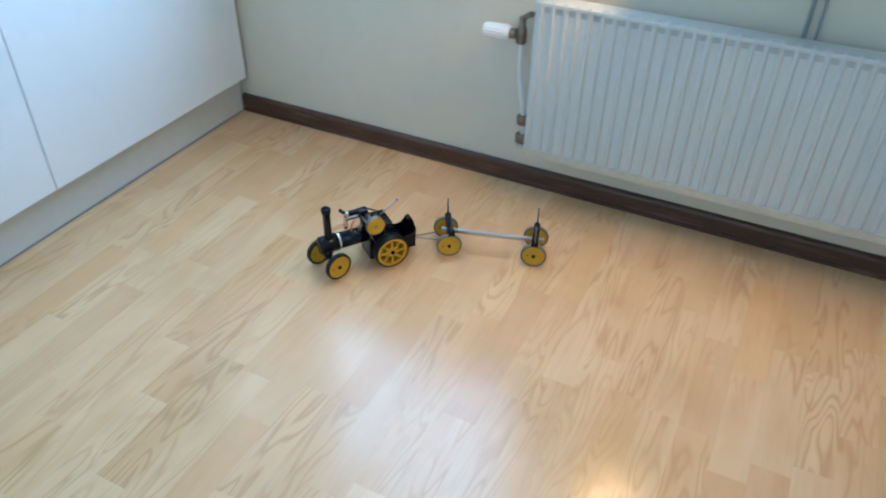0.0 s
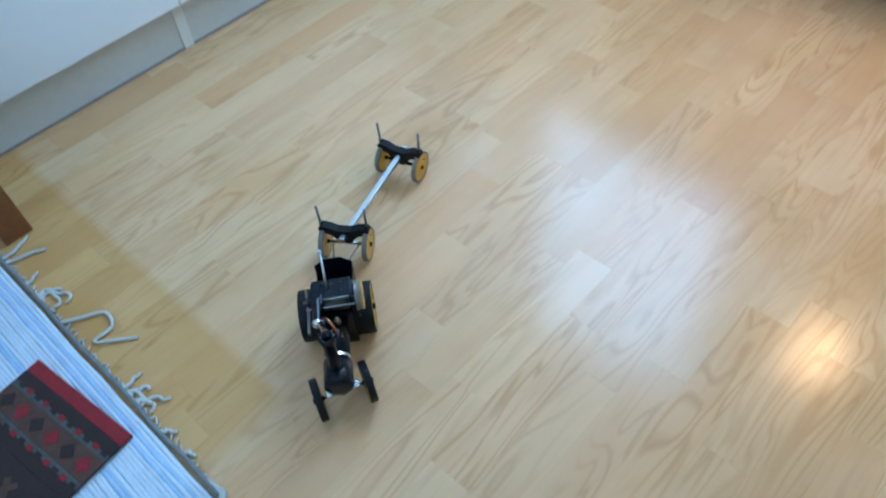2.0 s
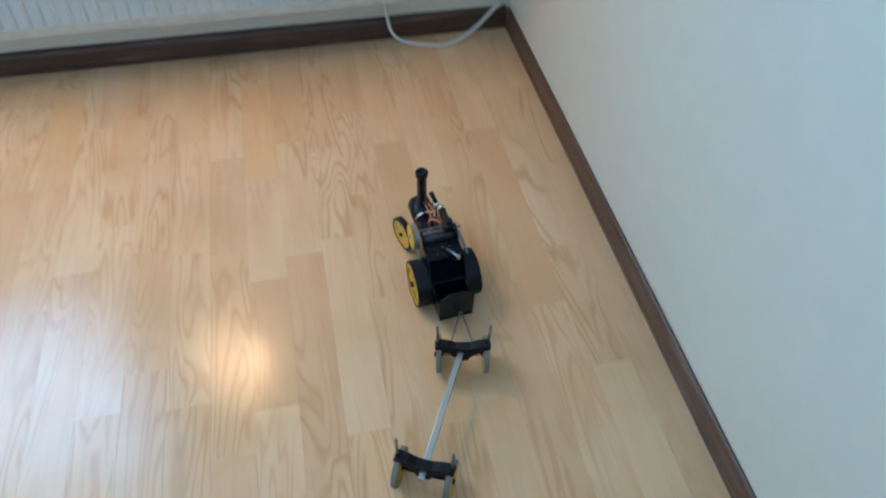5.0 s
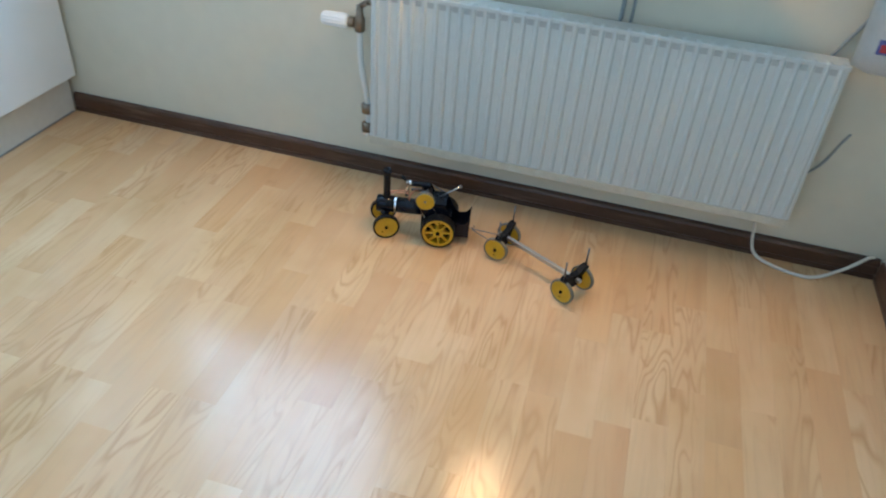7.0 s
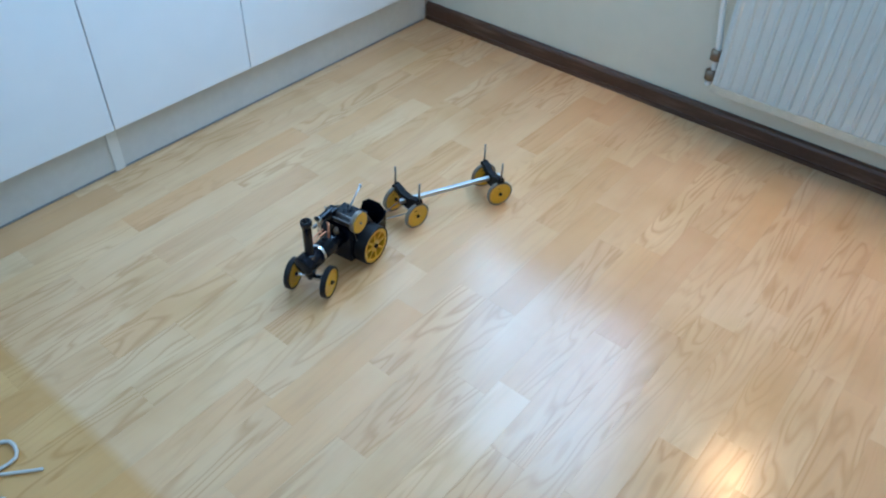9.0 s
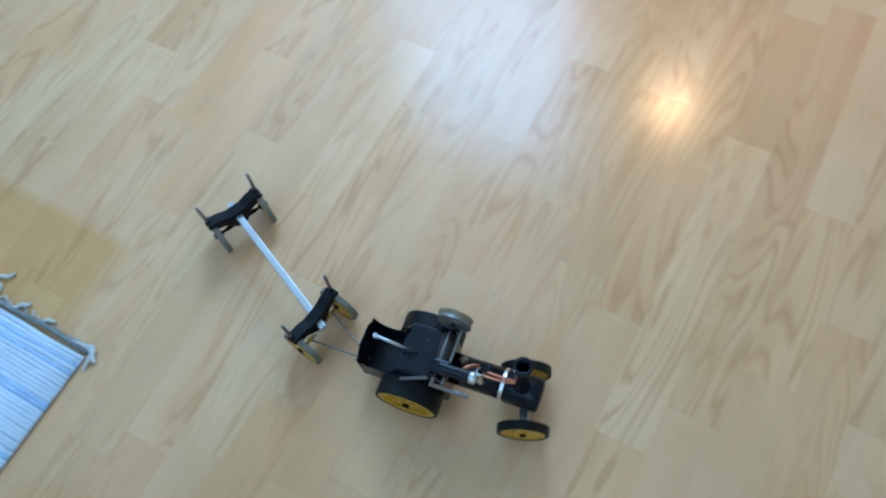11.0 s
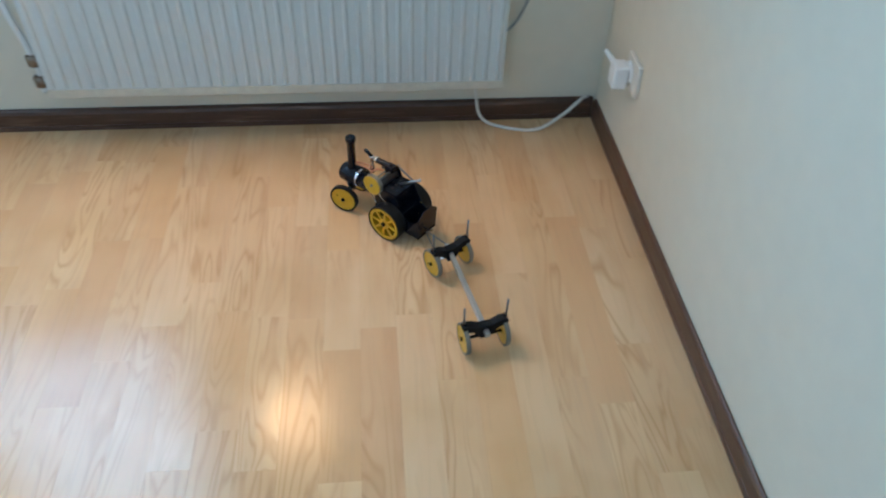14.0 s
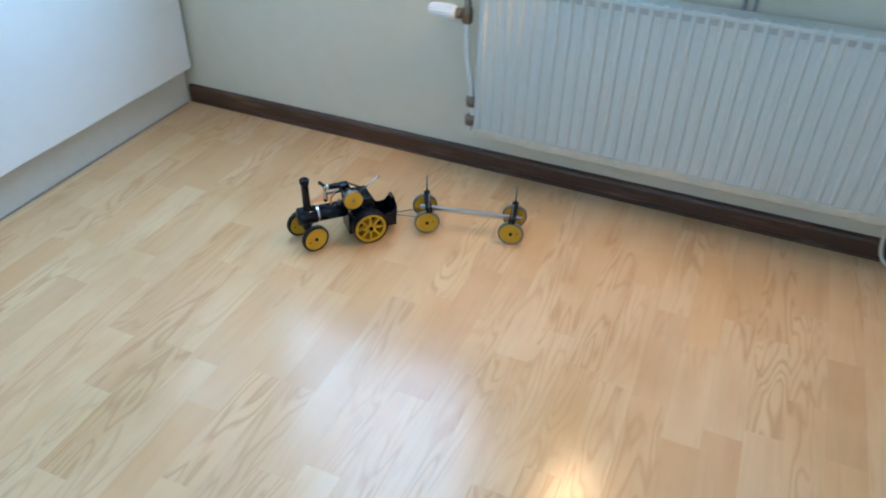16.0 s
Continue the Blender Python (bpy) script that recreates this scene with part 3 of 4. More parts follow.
def build_hanging():
    """White printed cloth with a scalloped hem, in the corner over the end of the radiator."""
    h = thing("hanging_cloth", "white cloth with small red and blue prints and scalloped hem", "cloth")
    x0, x1, z0, z1, y = CLOTH
    bm = bmesh.new()
    nx, nz = 48, 12
    depth = lambda x: y + 0.008 * math.sin((x - x0) * 52) + 0.004 * math.sin((x - x0) * 131)
    grid = []
    for i in range(nx + 1):
        x = x0 + (x1 - x0) * i / nx
        hem = z0 - 0.013 * abs(math.sin((x - x0) / 0.098 * math.pi)) - 0.09 * (x - x0) * CLOTH_FALL
        grid.append([bm.verts.new((x, depth(x), hem + (z1 - hem) * j / nz)) for j in range(nz + 1)])
    for a, b in zip(grid, grid[1:]):
        for j in range(nz):
            bm.faces.new((a[j], b[j], b[j + 1], a[j + 1]))
    bmesh.ops.solidify(bm, geom=bm.faces[:], thickness=0.0012)
    part("fabric", bm, M_CLOTH, h, "", True)
    for i in range(5):
        x = x0 + 0.052 + i * 0.082
        if x > x1 - 0.02:
            break
        z = z0 + 0.044 - 0.09 * (x - x0) * CLOTH_FALL
        part("print", box(x - 0.0145, x + 0.0145, depth(x) - 0.0045, depth(x) - 0.002, z - 0.0145, z + 0.0145), M_PRINT_BLUE, h, "blue printed square")
        part("print_figure", box(x - 0.009, x + 0.007, depth(x) - 0.0058, depth(x) - 0.0047, z - 0.010, z + 0.006), M_PRINT_RED, h, "red printed figure")
    part("hem_rod", rod((x0, y, z1), (x1, y, z1), 0.006), M_WHITE, h)


CLOTH = (-0.272, 0.004, 0.557, 0.98, -0.10)
CLOTH_FALL = 0.35


# ---- rugs and chair ----
RUG = pose(-1.352, -1.738, 0)


def build_rugs():
    """The rag rug's own space: x across the end (its fringe edge runs along x at y=0), y back along the rug."""
    rug = thing("rag_rug", "pale blue and white woven rag rug with a knotted fringe", "rug", RUG)
    rng = random.Random(9)
    W, D = 0.86, 0.74
    n = 120
    mats = (M_RUG, M_RUG, M_RUGBLUE)
    for i in range(n):
        y = -0.012 - i * D / n
        k = rng.choice((0, 1, 2))
        pts = [(-W + W * j / 14, y + rng.uniform(-0.0012, 0.0012), 0.0045 + rng.uniform(-0.0006, 0.0008)) for j in range(15)]
        part("rag_strip", tube(pts, 0.0045, 6, None, 1), mats[k], rug, "blue rag weft" if k == 2 else "", True)
    part("binding", tube([(-W + W * j / 20, 0.001 + rng.uniform(-0.0015, 0.0015), 0.006) for j in range(21)], 0.0040, 6, None, 1), M_WEFT, rug, "grey binding along the end", True)
    for x, reach, bend in FRINGE:
        length = reach * 0.85
        pts, a = [(x, 0.002, 0.006)], math.radians(90)
        for j in range(6):
            a += bend[j % len(bend)]
            px, py, _ = pts[-1]
            pts.append((px + math.cos(a) * length / 6, py + math.sin(a) * length / 6, 0.004))
        part("fringe", tube(pts, 0.0037, 6, None, 3, 0.7), M_FRINGE, rug, "loose cotton fringe", True)
    bm = bmesh.new()
    for j in range(64):
        x = -W + (j + 0.5) * W / 64
        tube([(x, 0.0, 0.005), (x + rng.uniform(-0.004, 0.004), 0.005, 0.004), (x + rng.uniform(-0.009, 0.009), 0.008 + rng.uniform(0, 0.005), 0.003)], 0.0016, 5, bm, 2)
    part("short_fringe", bm, M_FRINGE, rug, "short frayed fringe")
    # wool runner lying on the rag rug
    r = thing("wool_rug", "dark red and brown patterned wool rug lying on the rag rug", "rug", pose(-1.520, -1.768, 0.0125, 0, 0, 7))
    w, d = 0.235, 0.66
    bands = ((0.0, 0.022, M_RED), (0.022, 0.042, M_DARKWOOL), (0.042, 0.052, M_GREYWOOL), (0.052, 0.092, M_TANWOOL), (0.092, 0.102, M_GREYWOOL), (0.102, 0.122, M_DARKWOOL), (0.122, d, M_DARKWOOL))
    for a, b, mat in bands:
        part("band", box(-w, 0, -b, -a, 0, 0.006, 0.0012), mat, r, "woven band")
    for j in range(6):
        x = -0.022 - j * 0.038
        bm = box(-0.010, 0.010, -0.010, 0.010, 0.0061, 0.0072, 0, None, pose(x, -0.072, 0, 0, 0, 45))
        part("motif", bm, M_DARKWOOL if j % 2 else M_RED, r, "woven diamond motif")
    for y in (-0.043, -0.101):
        for j in range(11):
            x = -0.010 - j * 0.0205
            part("motif", box(x - 0.006, x + 0.006, y - 0.004, y + 0.004, 0.0061, 0.0070), M_RED if j % 2 else M_DARKWOOL, r, "woven bar motif")
    for i in range(6):
        for j in range(4):
            x, y = -0.03 - j * 0.058, -0.16 - i * 0.085
            bm = box(-0.018, 0.018, -0.005, 0.005, 0.0061, 0.0072, 0, None, pose(x, y, 0, 0, 0, 50))
            box(-0.018, 0.018, -0.005, 0.005, 0.0061, 0.0069, 0, bm, pose(x, y, 0, 0, 0, -50))
            part("motif", bm, (M_RED, M_TANWOOL, M_GREYWOOL)[(i + j) % 3], r, "woven crossed motif")


FRINGE = ((-0.030, 0.075, (-1.3, -0.25, 0.15)), (-0.022, 0.055, (-1.0, -0.5, 0.3)), (-0.012, 0.045, (-1.6, 0.3, 0.2)), (-0.095, 0.030, (-0.9, 0.6, -0.5)),
          (-0.150, 0.035, (-1.2, 0.5, 0.4)), (-0.215, 0.060, (0.4, -1.0, -0.9)), (-0.225, 0.075, (-0.5, -0.7, 1.0)), (-0.235, 0.055, (0.9, -0.8, -1.0)), (-0.245, 0.070, (-0.2, -0.9, -0.4)),
          (-0.255, 0.050, (0.7, -1.2, 0.6)), (-0.450, 0.26, (-0.5, -0.1, -1.2, -1.3, 2.3, 0.1)), (-0.520, 0.10, (0.7, -0.9, -1.1)), (-0.528, 0.085, (0.2, -0.6, -1.2)), (-0.540, 0.060, (-0.5, 0.9, -1.0)),
          (-0.575, 0.040, (0.6, -0.8, 0.5)), (-0.650, 0.085, (-0.1, -0.3, 0.2)), (-0.665, 0.075, (0.2, -0.2, 0.3)))


def build_chair_leg():
    c = thing("wooden_chair", "reddish brown wooden chair with square legs", "chair")
    x, y = CHAIR
    part("leg", box(x - 0.036, x, y - 0.054, y, 0, 0.44, 0.003), M_CHAIR, c)
    part("leg", box(x - 0.036, x, y - 0.42, y - 0.38, 0.0125, 0.44, 0.003), M_CHAIR, c)
    part("rail", box(x - 0.030, x - 0.008, y - 0.38, y - 0.054, 0.37, 0.44, 0.003), M_CHAIR, c)
    part("seat", box(x - 0.20, x + 0.01, y - 0.43, y + 0.01, 0.44, 0.465, 0.006), M_CHAIR, c)


CHAIR = (-2.046, -1.660)


def build_chest():
    c = thing("low_chest", "low cream chest with pale blue padded top and dark plinth", "chest")
    part("plinth", box(-0.19, 0.006, -1.98, -1.625, 0, 0.057, 0.003), M_BASE, c, "dark brown wooden plinth")
    part("body", box(-0.185, 0.006, -1.975, -1.631, 0.057, 0.385, 0.003), M_WALL, c)
    part("padded_top", box(-0.228, 0.006, -1.985, -1.634, 0.389, 0.425, 0.012), M_BLUE, c, "pale blue padded top")
    part("edge_strip", box(-0.232, -0.2275, -1.985, -1.636, 0.392, 0.422, 0.001), M_WHITE, c, "white edge strip")




# ---- the toy traction engine ----
RR, FR, TR = 0.042, 0.0330, 0.0310     # rear, front and wagon wheel radius
BASE, REARY, FRONTY = 0.140, 0.0445, 0.0385


def spoked_wheel(name, parent, at):
    """Rear wheel about the y axis: black tyre, yellow spoked rim, hub."""
    w = part(name, lathe([(-0.013, 0.0382), (-0.013, 0.0415), (-0.0115, RR), (0.0115, RR), (0.013, 0.0415), (0.013, 0.0382)], "y", 40, None, None, True), M_RUBBER, parent, "black tyred rear wheel")
    w.matrix_basis = at
    bm = lathe([(-0.0125, 0.0315), (-0.0125, 0.0381), (0.0125, 0.0381), (0.0125, 0.0315)], "y", 40, None, None, True)
    for i in range(8):
        a = math.radians(45 * i)
        box(0.0075, 0.0325, 0.0075, 0.0112, -0.0025, 0.0025, 0, bm, pose(0, 0, 0, 0, math.degrees(a), 0))
        box(0.0075, 0.0325, -0.0112, -0.0075, -0.0025, 0.0025, 0, bm, pose(0, 0, 0, 0, math.degrees(a) + 22.5, 0))
    lathe([(-0.0114, 0.0128), (0.0114, 0.0128)], "y", 20, bm)
    part("rim", bm, M_YELLOW, w, "yellow spoked rim")
    part("hub", lathe([(-0.016, 0.003), (-0.0155, 0.0048), (0.0155, 0.0048), (0.016, 0.003)], "y", 12), M_BLACK, w, "black hub")
    return w


def disc_wheel(name, parent, at, r, width, tyre, label):
    h = width / 2
    t = r * 0.14
    w = part(name, lathe([(-h, r - t), (-h, r - 0.001), (-h + 0.001, r), (h - 0.001, r), (h, r - 0.001), (h, r - t)], "y", 32, None, None, True), tyre, parent, label)
    w.matrix_basis = at
    k = h * 0.9
    bm = lathe([(-k, r * 0.18), (-k * 0.75, r * 0.3), (-k * 0.75, r * 0.72), (-k, r * 0.78), (-k, r - t - 0.0002), (k, r - t - 0.0002), (k, r * 0.78), (k * 0.75, r * 0.72), (k * 0.75, r * 0.3), (k, r * 0.18)], "y", 32)
    part("disc", bm, M_YELLOW, w, "yellow wheel disc")
    part("hub", lathe([(-h - 0.003, 0.0022), (-h - 0.0025, 0.0042), (h + 0.0025, 0.0042), (h + 0.003, 0.0022)], "y", 10), M_BLACK, w, "black hub")
    part("valve_hole", lathe([(-k - 0.0003, 0.0016), (k + 0.0003, 0.0016)], "y", 8, None, pose(r * 0.5, 0, 0)), M_BLACK, w)
    return w


def build_engine():
    e = thing("traction_engine", "black toy steam traction engine with yellow wheels on the floor", "toy engine")
    wheels = [(spoked_wheel("rear_wheel", e, pose(0, s * REARY, RR)), (0, s * REARY, RR, 0), RR) for s in (1, -1)]
    part("rear_axle", rod((0, -0.060, RR), (0, 0.060, RR), 0.003), M_STEEL, e)
    steer = 14.3
    turn = pose(BASE, 0, 0, 0, 0, steer)
    for s in (1, -1):
        p = turn @ Vector((0, s * FRONTY, FR))
        wheels.append((disc_wheel("front_wheel", e, pose(*p, 0, 0, steer), FR, 0.0115, M_RUBBER, "black tyred yellow front wheel"), (*p, steer), FR))
    bm = rod(turn @ Vector((0, -0.046, FR)), turn @ Vector((0, 0.046, FR)), 0.0022)
    part("front_axle", bm, M_STEEL, e, "bright steel front axle", True)
    bm = box(-0.006, 0.006, -0.026, 0.026, FR + 0.001, FR + 0.007, 0.001, None, turn)
    part("axle_yoke", bm, M_STEEL, e, "bright steel axle yoke")
    part("perch", lathe([(FR, 0.008), (FR + 0.01, 0.010), (0.060, 0.014)], "z", 16, None, pose(BASE, 0, 0)), M_BLACK, e, "", True)
    # boiler and smokebox
    zb = 0.076
    part("boiler", lathe([(0.030, 0.0195), (0.118, 0.0195)], "x", 28, None, pose(0, 0, zb)), M_BLACK, e, "black boiler barrel", True)
    part("smokebox", lathe([(0.116, 0.0195), (0.117, 0.0215), (0.157, 0.0215), (0.160, 0.0195), (0.1615, 0.012), (0.162, 0.004)], "x", 28, None, pose(0, 0, zb)), M_BLACK, e, "", True)
    part("boiler_band", lathe([(0.1105, 0.0195), (0.1105, 0.0203), (0.1150, 0.0203), (0.1150, 0.0195)], "x", 28, None, pose(0, 0, zb), True), M_STEEL, e, "bright steel boiler band")
    part("chimney", lathe([(0.090, 0.0125), (0.099, 0.0092), (0.162, 0.0088), (0.164, 0.0112), (0.173, 0.0115), (0.175, 0.0098), (0.1751, 0.0075), (0.150, 0.0072)], "z", 22, None, pose(0.136, 0, 0)), M_BLACK, e, "black flared chimney", True)
    # firebox, hornplates and tender
    bm = box(-0.010, 0.046, -0.029, 0.029, 0.016, 0.098, 0.003)
    box(-0.028, -0.0105, -0.029, 0.029, 0.016, 0.064, 0.002, bm)
    part("firebox", bm, M_BLACK, e)
    part("motor_plate", box(-0.014, 0.034, -0.030, 0.030, 0.1075, 0.1092, 0.0006), M_BLACK, e, "black top plate with holes")
    for s in (1, -1):
        part("hornplate", prism([(-0.030, 0.03), (0.044, 0.03), (0.044, 0.118), (0.040, 0.129), (0.030, 0.129), (0.020, 0.1070), (-0.010, 0.1070), (-0.019, 0.092), (-0.030, 0.070)], s * 0.031 - 0.001, s * 0.031 + 0.001), M_BLACK, e)
    for x in (-0.004, 0.010):
        for y in (-0.014, 0.0, 0.014):
            part("plate_hole", lathe([(0.1088, 0.003), (0.1095, 0.0032)], "z", 10, None, pose(x, y, 0)), M_RUBBER, e)
    part("tender_floor", box(-0.074, -0.028, -0.029, 0.029, 0.020, 0.0225), M_BLACK, e)
    for s in (1, -1):
        part("tender_side", prism([(-0.071, 0.020), (-0.028, 0.020), (-0.028, 0.066), (-0.046, 0.056), (-0.062, 0.058), (-0.076, 0.074)], s * 0.029 - 0.0008, s * 0.029 + 0.0008), M_BLACK, e)
    bm = prism([(-0.030, 0.0), (0.030, 0.0), (0.031, 0.054), (0.014, 0.069), (-0.014, 0.069), (-0.031, 0.054)], -0.0009, 0.0009, None, pose(-0.0715, 0, 0.018, 0, -2, 0) @ pose(0, 0, 0, 0, 0, 90))
    part("tender_back", bm, M_BLACK, e, "black chamfered tender back plate")
    part("drawbar_hook", tube([(-0.074, 0, 0.030), (-0.082, 0, 0.030), (-0.087, 0, 0.034), (-0.085, 0, 0.039)], 0.0016, 6), M_STEEL, e, "", True)
    # crankshaft and flywheel
    part("crankshaft", rod((0.036, -0.040, 0.124), (0.036, 0.052, 0.124), 0.0022), M_DULLPIN, e, "", True)
    fw = part("flywheel", lathe([(-0.005, 0.0195), (-0.005, 0.0225), (-0.001, 0.0208), (0.001, 0.0208), (0.005, 0.0225), (0.005, 0.0195), (0.003, 0.018), (0.003, 0.006), (0.005, 0.004), (-0.005, 0.004), (-0.003, 0.006), (-0.003, 0.018)], "y", 36, None, None, True), M_GREYRUB, e, "dark grooved flywheel with yellow face")
    fw.matrix_basis = pose(0.036, 0.044, 0.124)
    part("flywheel_face", lathe([(0.0028, 0.0036), (0.0052, 0.0036), (0.0056, 0.006), (0.0056, 0.0205), (0.0050, 0.0218), (0.0028, 0.0218)], "y", 36, None, None, True), M_YELLOW, fw, "yellow flywheel face")
    part("flywheel_edge", lathe([(-0.0053, 0.0212), (-0.0053, 0.0228), (-0.0025, 0.0222), (-0.0025, 0.0212)], "y", 36, None, None, True), M_DULLPIN, fw, "dull steel flywheel edge")
    wheels.append((fw, (0.036, 0.044, 0.124, 0), 0.0225))
    bm = rod((0.0555, 0.0465, 0.118), (0.021, 0.031, 0.035), 0.0009, 6)
    rod((0.020, 0.0465, 0.110), (-0.018, 0.031, 0.050), 0.0009, 6, bm)
    part("spring_belt", bm, M_STEEL, e, "fine steel spring drive belt")
    part("cross_rod", rod((0.048, -0.036, 0.121), (0.048, 0.036, 0.121), 0.0018), M_DULLPIN, e, "dull steel cross rod")
    part("crank_drum", lathe([(-0.0275, 0.009), (-0.0265, 0.0105), (0.0265, 0.0105), (0.0275, 0.009)], "y", 18, None, pose(0.036, 0, 0.1125)), M_DRUM, e, "brownish black crank drum", True)
    # cylinder block, piston rod, pipes and levers
    bm = box(0.030, 0.052, -0.028, -0.010, 0.112, 0.134, 0.003)
    lathe([(0.040, 0.0068), (0.078, 0.0068)], "x", 14, bm, pose(0, -0.019, 0.130))
    part("steam_cylinder", bm, M_BLACK, e, "black steam cylinder")
    part("cylinder_cap", lathe([(0.076, 0.0055), (0.078, 0.0075), (0.084, 0.0075), (0.087, 0.004)], "x", 14, None, pose(0, -0.019, 0.130)), M_STEEL, e, "bright steel cylinder cap", True)
    part("steam_valve", lathe([(0.098, 0.005), (0.112, 0.006), (0.118, 0.004), (0.134, 0.0035), (0.137, 0.006), (0.141, 0.005)], "z", 12, None, pose(0.088, -0.012, 0)), M_STEEL, e, "bright steel steam valve", True)
    part("valve_handle", rod((0.088, -0.012, 0.139), (0.101, -0.006, 0.155), 0.0040), M_BLACK, e, "black valve handle", True)
    part("piston_rod", rod((0.030, -0.034, 0.124), (-0.006, -0.040, 0.100), 0.0022), M_DULLPIN, e)
    part("cylinder_bracket", box(0.030, 0.080, -0.038, -0.033, 0.100, 0.106, 0.001), M_DULLPIN, e, "dull steel slide bar")
    for y, z in ((-0.008, 0.113), (-0.002, 0.110)):
        part("steam_pipe", tube([(0.082, y, z), (0.100, y, z + 0.001), (0.122, y * 0.7, z - 0.002), (0.136, 0, z - 0.005)], 0.0015, 8), M_COPPER, e, "thin copper steam pipe", True)
    part("copper_elbow", tube([(0.060, -0.016, 0.112), (0.068, -0.006, 0.118), (0.078, 0.002, 0.110), (0.080, 0.003, 0.094)], 0.0022, 8), M_COPPER, e, "bent copper pipe", True)
    part("regulator_lever", rod((0.006, -0.006, 0.109), (-0.044, -0.010, 0.142), 0.0020), M_ALU, e, "bright aluminium regulator lever", True)
    part("lever_grip", lathe([(-0.002, 0.003), (0.004, 0.003)], "z", 10, None, pose(-0.044, -0.010, 0.140)), M_ALU, e)
    part("safety_valve", lathe([(0.094, 0.005), (0.103, 0.0055), (0.108, 0.003)], "z", 12, None, pose(0.060, 0.006, 0)), M_BRASS, e, "", True)
    return e, wheels


# ---- the wagon chassis ----
SPAN, TRACK, STEER = 0.216, 0.0385, 16.0


def bolster(name, parent, at):
    up = [(-0.045, 0.064), (-0.040, 0.071), (-0.024, 0.068), (-0.012, 0.062), (0.012, 0.062), (0.024, 0.068), (0.040, 0.071), (0.045, 0.064)]
    low = [(0.041, 0.056), (0.024, 0.051), (0.012, 0.038), (0.009, 0.031), (-0.009, 0.031), (-0.012, 0.038), (-0.024, 0.051), (-0.041, 0.056)]
    bm = prism(up + low, -0.0075, 0.0075)
    bmesh.ops.transform(bm, matrix=at @ pose(0, 0, 0, 0, 0, 90), verts=bm.verts)
    part(name, bm, M_BOLSTER, parent, "black moulded bolster")
    for s in (1, -1):
        part("stake", rod(at @ Vector((0, s * 0.040, 0.060)), at @ Vector((0, s * 0.0415, 0.114)), 0.0022, 8), M_DULLPIN, parent, "upright dull steel stake pin", True)
        part("stake_nut", lathe([(0.0705, 0.0036), (0.0735, 0.0036)], "z", 6, None, at @ pose(0, s * 0.040, 0)), M_BLACK, parent)


def build_wagon():
    w = thing("wagon_chassis", "toy wagon chassis with black bolsters and aluminium bar", "toy wagon")
    front, rear = pose(0, 0, 0, 0, 0, STEER), pose(-SPAN, 0, 0)
    wheels = []
    for at, turn in ((front, STEER), (rear, 0.0)):
        bolster("bolster", w, at @ pose(-0.005 if turn else 0.0, 0, 0))
        for s in (1, -1):
            p = at @ Vector((0, s * TRACK, TR))
            wheels.append((disc_wheel("wheel", w, pose(*p, 0, 0, turn), TR, 0.0085, M_GREYRUB, "grey tyred yellow wagon wheel"), (*p, turn), TR))
        part("axle", rod(at @ Vector((0, -0.044, TR)), at @ Vector((0, 0.044, TR)), 0.0022), M_STEEL if turn else M_BLACK, w, "thin axle rod", True)
        part("axle_tube", rod(at @ Vector((0, -0.026, TR)), at @ Vector((0, 0.026, TR)), 0.0032), M_STEEL if turn else M_BLACK, w, "", True)
    bm = box(-SPAN - 0.020, 0.014, -0.0046, 0.0046, 0.0450, 0.0542, 0.0008)
    part("main_bar", bm, M_ALU, w, "square aluminium centre bar")
    bm = rod(front @ Vector((0, 0.024, TR)), front @ Vector((0.085, 0.0012, 0.0335)), 0.0013, 6)
    rod(front @ Vector((0, -0.024, TR)), front @ Vector((0.085, -0.0012, 0.0335)), 0.0013, 6, bm)
    part("drawbar_wire", bm, M_DULLPIN, w, "bent wire drawbar")
    return w, wheels


build_cupboards()
build_radiator()
build_socket()
build_cables_and_shadow()
build_wall_lamp()
build_hanging()
build_rugs()
build_chair_leg()
build_chest()
ENGINE, ENGINE_WHEELS = build_engine()
WAGON, WAGON_WHEELS = build_wagon()
build_floor()

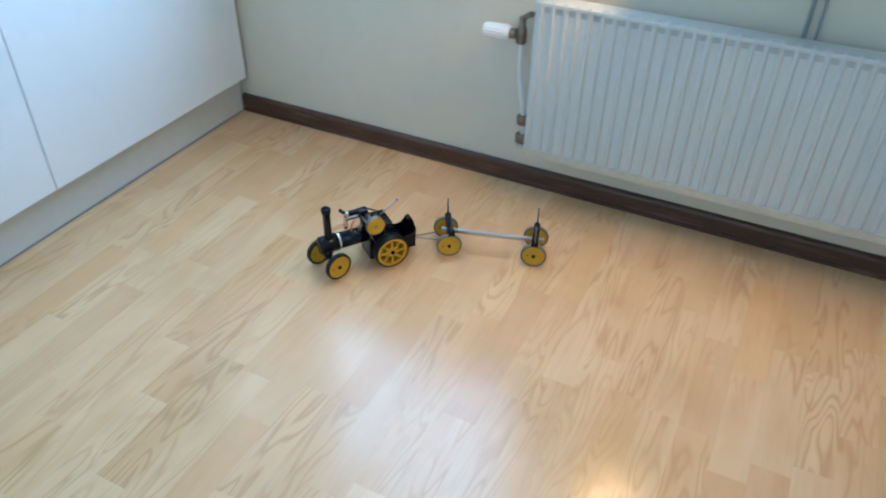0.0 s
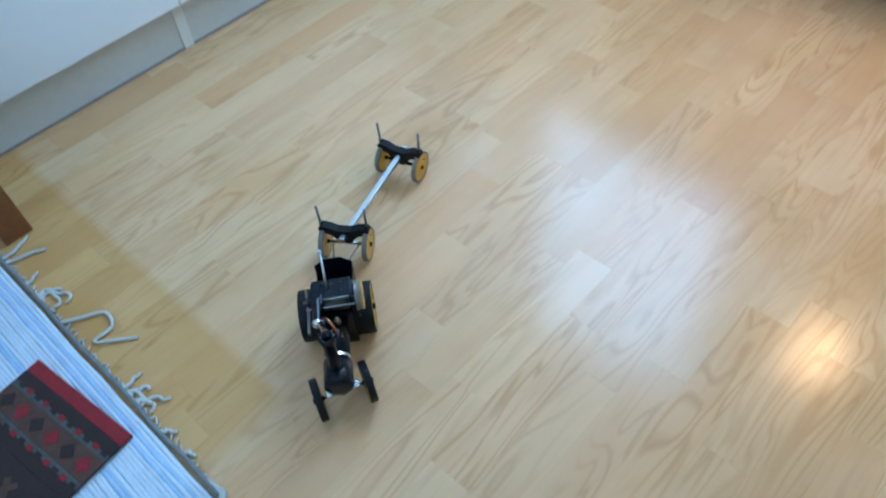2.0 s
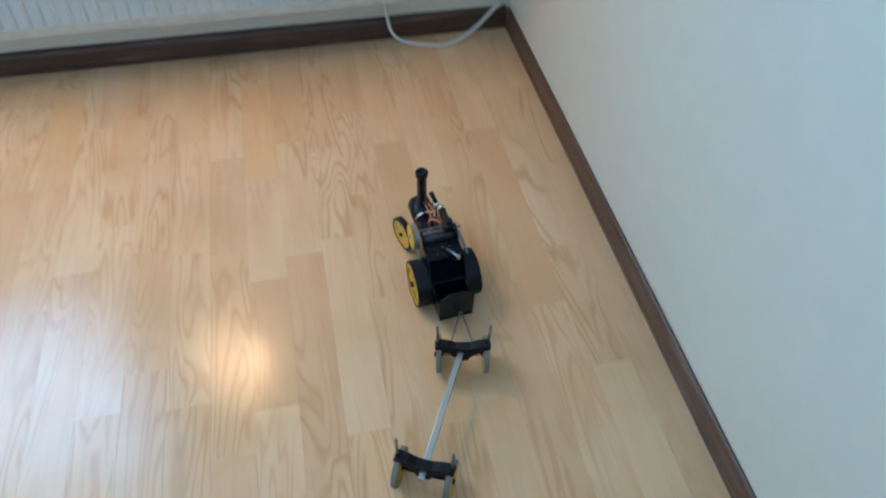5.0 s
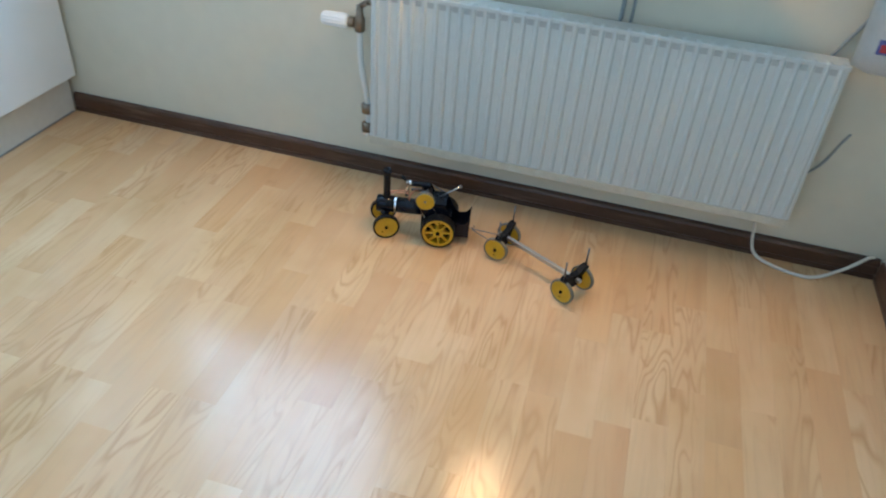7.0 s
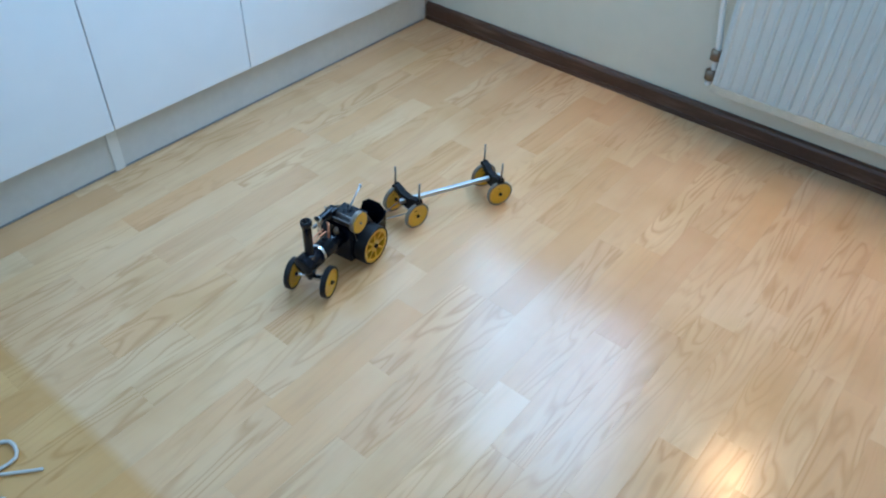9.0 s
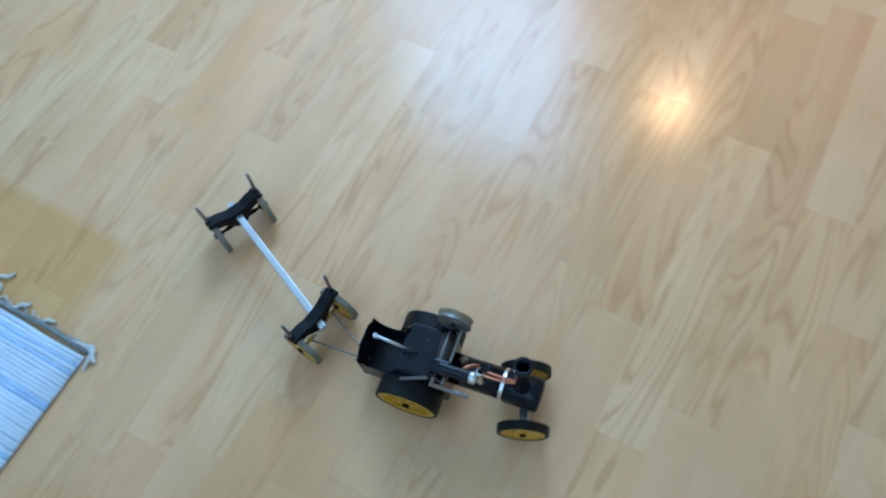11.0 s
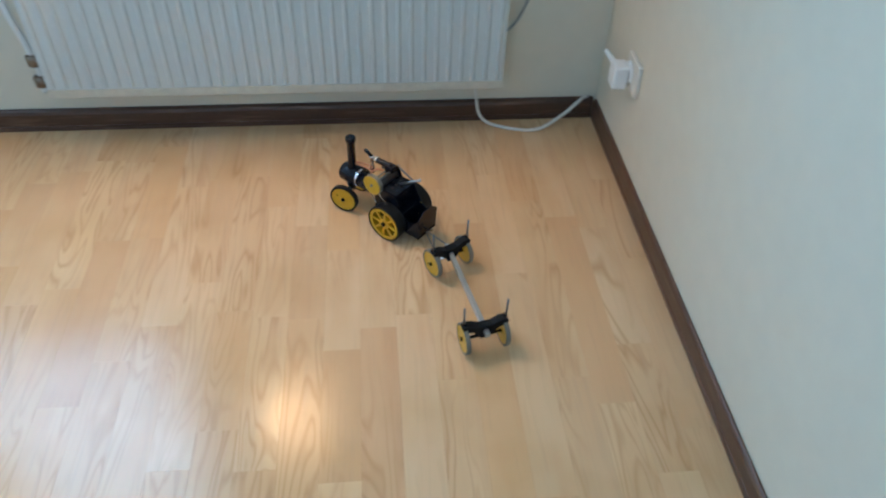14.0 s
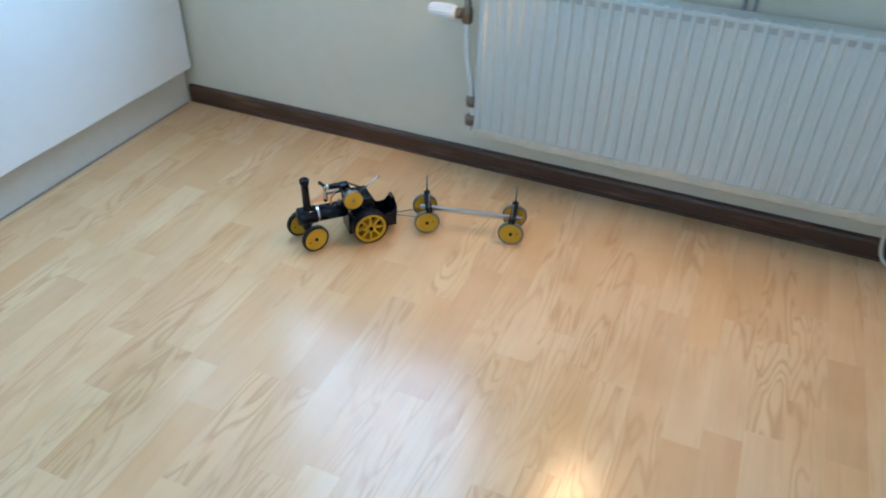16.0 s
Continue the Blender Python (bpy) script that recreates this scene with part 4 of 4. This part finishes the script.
# seconds, x, y, heading
ENGINE_ROWS = [
    (0.0, -1.5147, -0.4530, -126.1),
    (0.5, -1.6462, -0.6908, -104.7),
    (1.0, -1.6769, -0.9598, -84.3),
    (1.5, -1.5991, -1.2218, -62.7),
    (2.0, -1.4329, -1.4263, -39.7),
    (2.5, -1.1997, -1.5505, -16.2),
    (3.0, -0.9423, -1.5700, 7.8),
    (3.5, -0.6966, -1.4823, 30.0),
    (4.0, -0.4983, -1.3248, 50.8),
    (4.5, -0.3689, -1.0962, 72.6),
    (5.0, -0.3369, -0.8293, 95.6),
    (5.5, -0.3972, -0.5836, 118.4),
    (6.0, -0.5640, -0.3690, 143.1),
    (6.5, -0.8023, -0.2407, 167.0),
    (7.0, -1.0667, -0.2131, 190.6),
    (7.5, -1.3227, -0.2905, 214.4),
    (8.0, -1.5273, -0.4664, 235.4),
    (8.5, -1.6491, -0.7034, 256.5),
    (9.0, -1.6719, -0.9686, 277.3),
    (9.5, -1.5973, -1.2164, 298.4),
    (10.0, -1.4298, -1.4173, 320.9),
    (10.5, -1.1735, -1.5357, 345.0),
    (11.0, -0.9100, -1.5452, 368.4),
    (11.5, -0.6765, -1.4682, 389.7),
    (12.0, -0.4906, -1.3286, 408.9),
    (12.5, -0.3640, -1.1254, 429.1),
    (13.0, -0.3250, -0.8730, 451.2),
    (13.5, -0.3765, -0.6149, 474.0),
    (14.0, -0.5191, -0.3979, 497.9),
    (14.5, -0.7329, -0.2540, 520.8),
    (15.0, -0.9925, -0.2010, 541.2),
    (15.5, -1.2475, -0.2452, 563.8),
    (16.0, -1.4640, -0.3930, 585.0),
]
WAGON_ROWS = [
    (0.0, -1.3893, -0.3525, -163.9),
    (0.5, -1.5722, -0.5495, -140.0),
    (1.0, -1.6652, -0.8034, -116.8),
    (1.5, -1.6499, -1.0773, -93.7),
    (2.0, -1.5371, -1.3137, -72.0),
    (2.5, -1.3391, -1.4930, -49.0),
    (3.0, -1.0892, -1.5728, -25.1),
    (3.5, -0.8285, -1.5400, -3.0),
    (4.0, -0.6035, -1.4270, 17.9),
    (4.5, -0.4246, -1.2336, 40.2),
    (5.0, -0.3387, -0.9867, 62.7),
    (5.5, -0.3442, -0.7393, 85.9),
    (6.0, -0.4562, -0.4934, 107.4),
    (6.5, -0.6514, -0.3190, 128.9),
    (7.0, -0.9015, -0.2263, 151.1),
    (7.5, -1.1702, -0.2340, 175.5),
    (8.0, -1.4087, -0.3609, 198.0),
    (8.5, -1.5817, -0.5627, 221.3),
    (9.0, -1.6643, -0.8136, 244.6),
    (9.5, -1.6470, -1.0752, 265.5),
    (10.0, -1.5308, -1.3076, 288.2),
    (10.5, -1.3193, -1.4848, 313.0),
    (11.0, -1.0621, -1.5577, 336.4),
    (11.5, -0.8169, -1.5344, 357.6),
    (12.0, -0.6094, -1.4380, 377.0),
    (12.5, -0.4397, -1.2697, 397.9),
    (13.0, -0.3399, -1.0352, 418.7),
    (13.5, -0.3345, -0.7741, 440.2),
    (14.0, -0.4267, -0.5335, 462.4),
    (14.5, -0.5988, -0.3484, 483.9),
    (15.0, -0.8320, -0.2297, 505.1),
    (15.5, -1.0927, -0.2091, 528.3),
    (16.0, -1.3387, -0.3041, 551.8),
]


def rolled(rows):
    """Distance run at each row."""
    out, run = [], 0.0
    for i, (t, x, y, a) in enumerate(rows):
        if i:
            run += math.dist((x, y), rows[i - 1][1:3]) * 1.015
        out.append((t, run))
    return out


def motions():
    for ob, rows, wheels in ((ENGINE, ENGINE_ROWS, ENGINE_WHEELS), (WAGON, WAGON_ROWS, WAGON_WHEELS)):
        walk(ob, [(t, pose(x, y, 0, 0, 0, a)) for t, x, y, a in rows])
        times, runs = zip(*rolled(rows))
        for wheel, (x, y, z, turn), r in wheels:
            steps = []
            for k in range(0, 481, 2):
                spin = math.degrees(float(np.interp(k / 30, times, runs)) / r)
                steps.append((k / 30, pose(x, y, z, 0, 0, turn) @ pose(0, 0, 0, 0, spin % 360, 0)))
            walk(wheel, steps)


motions()
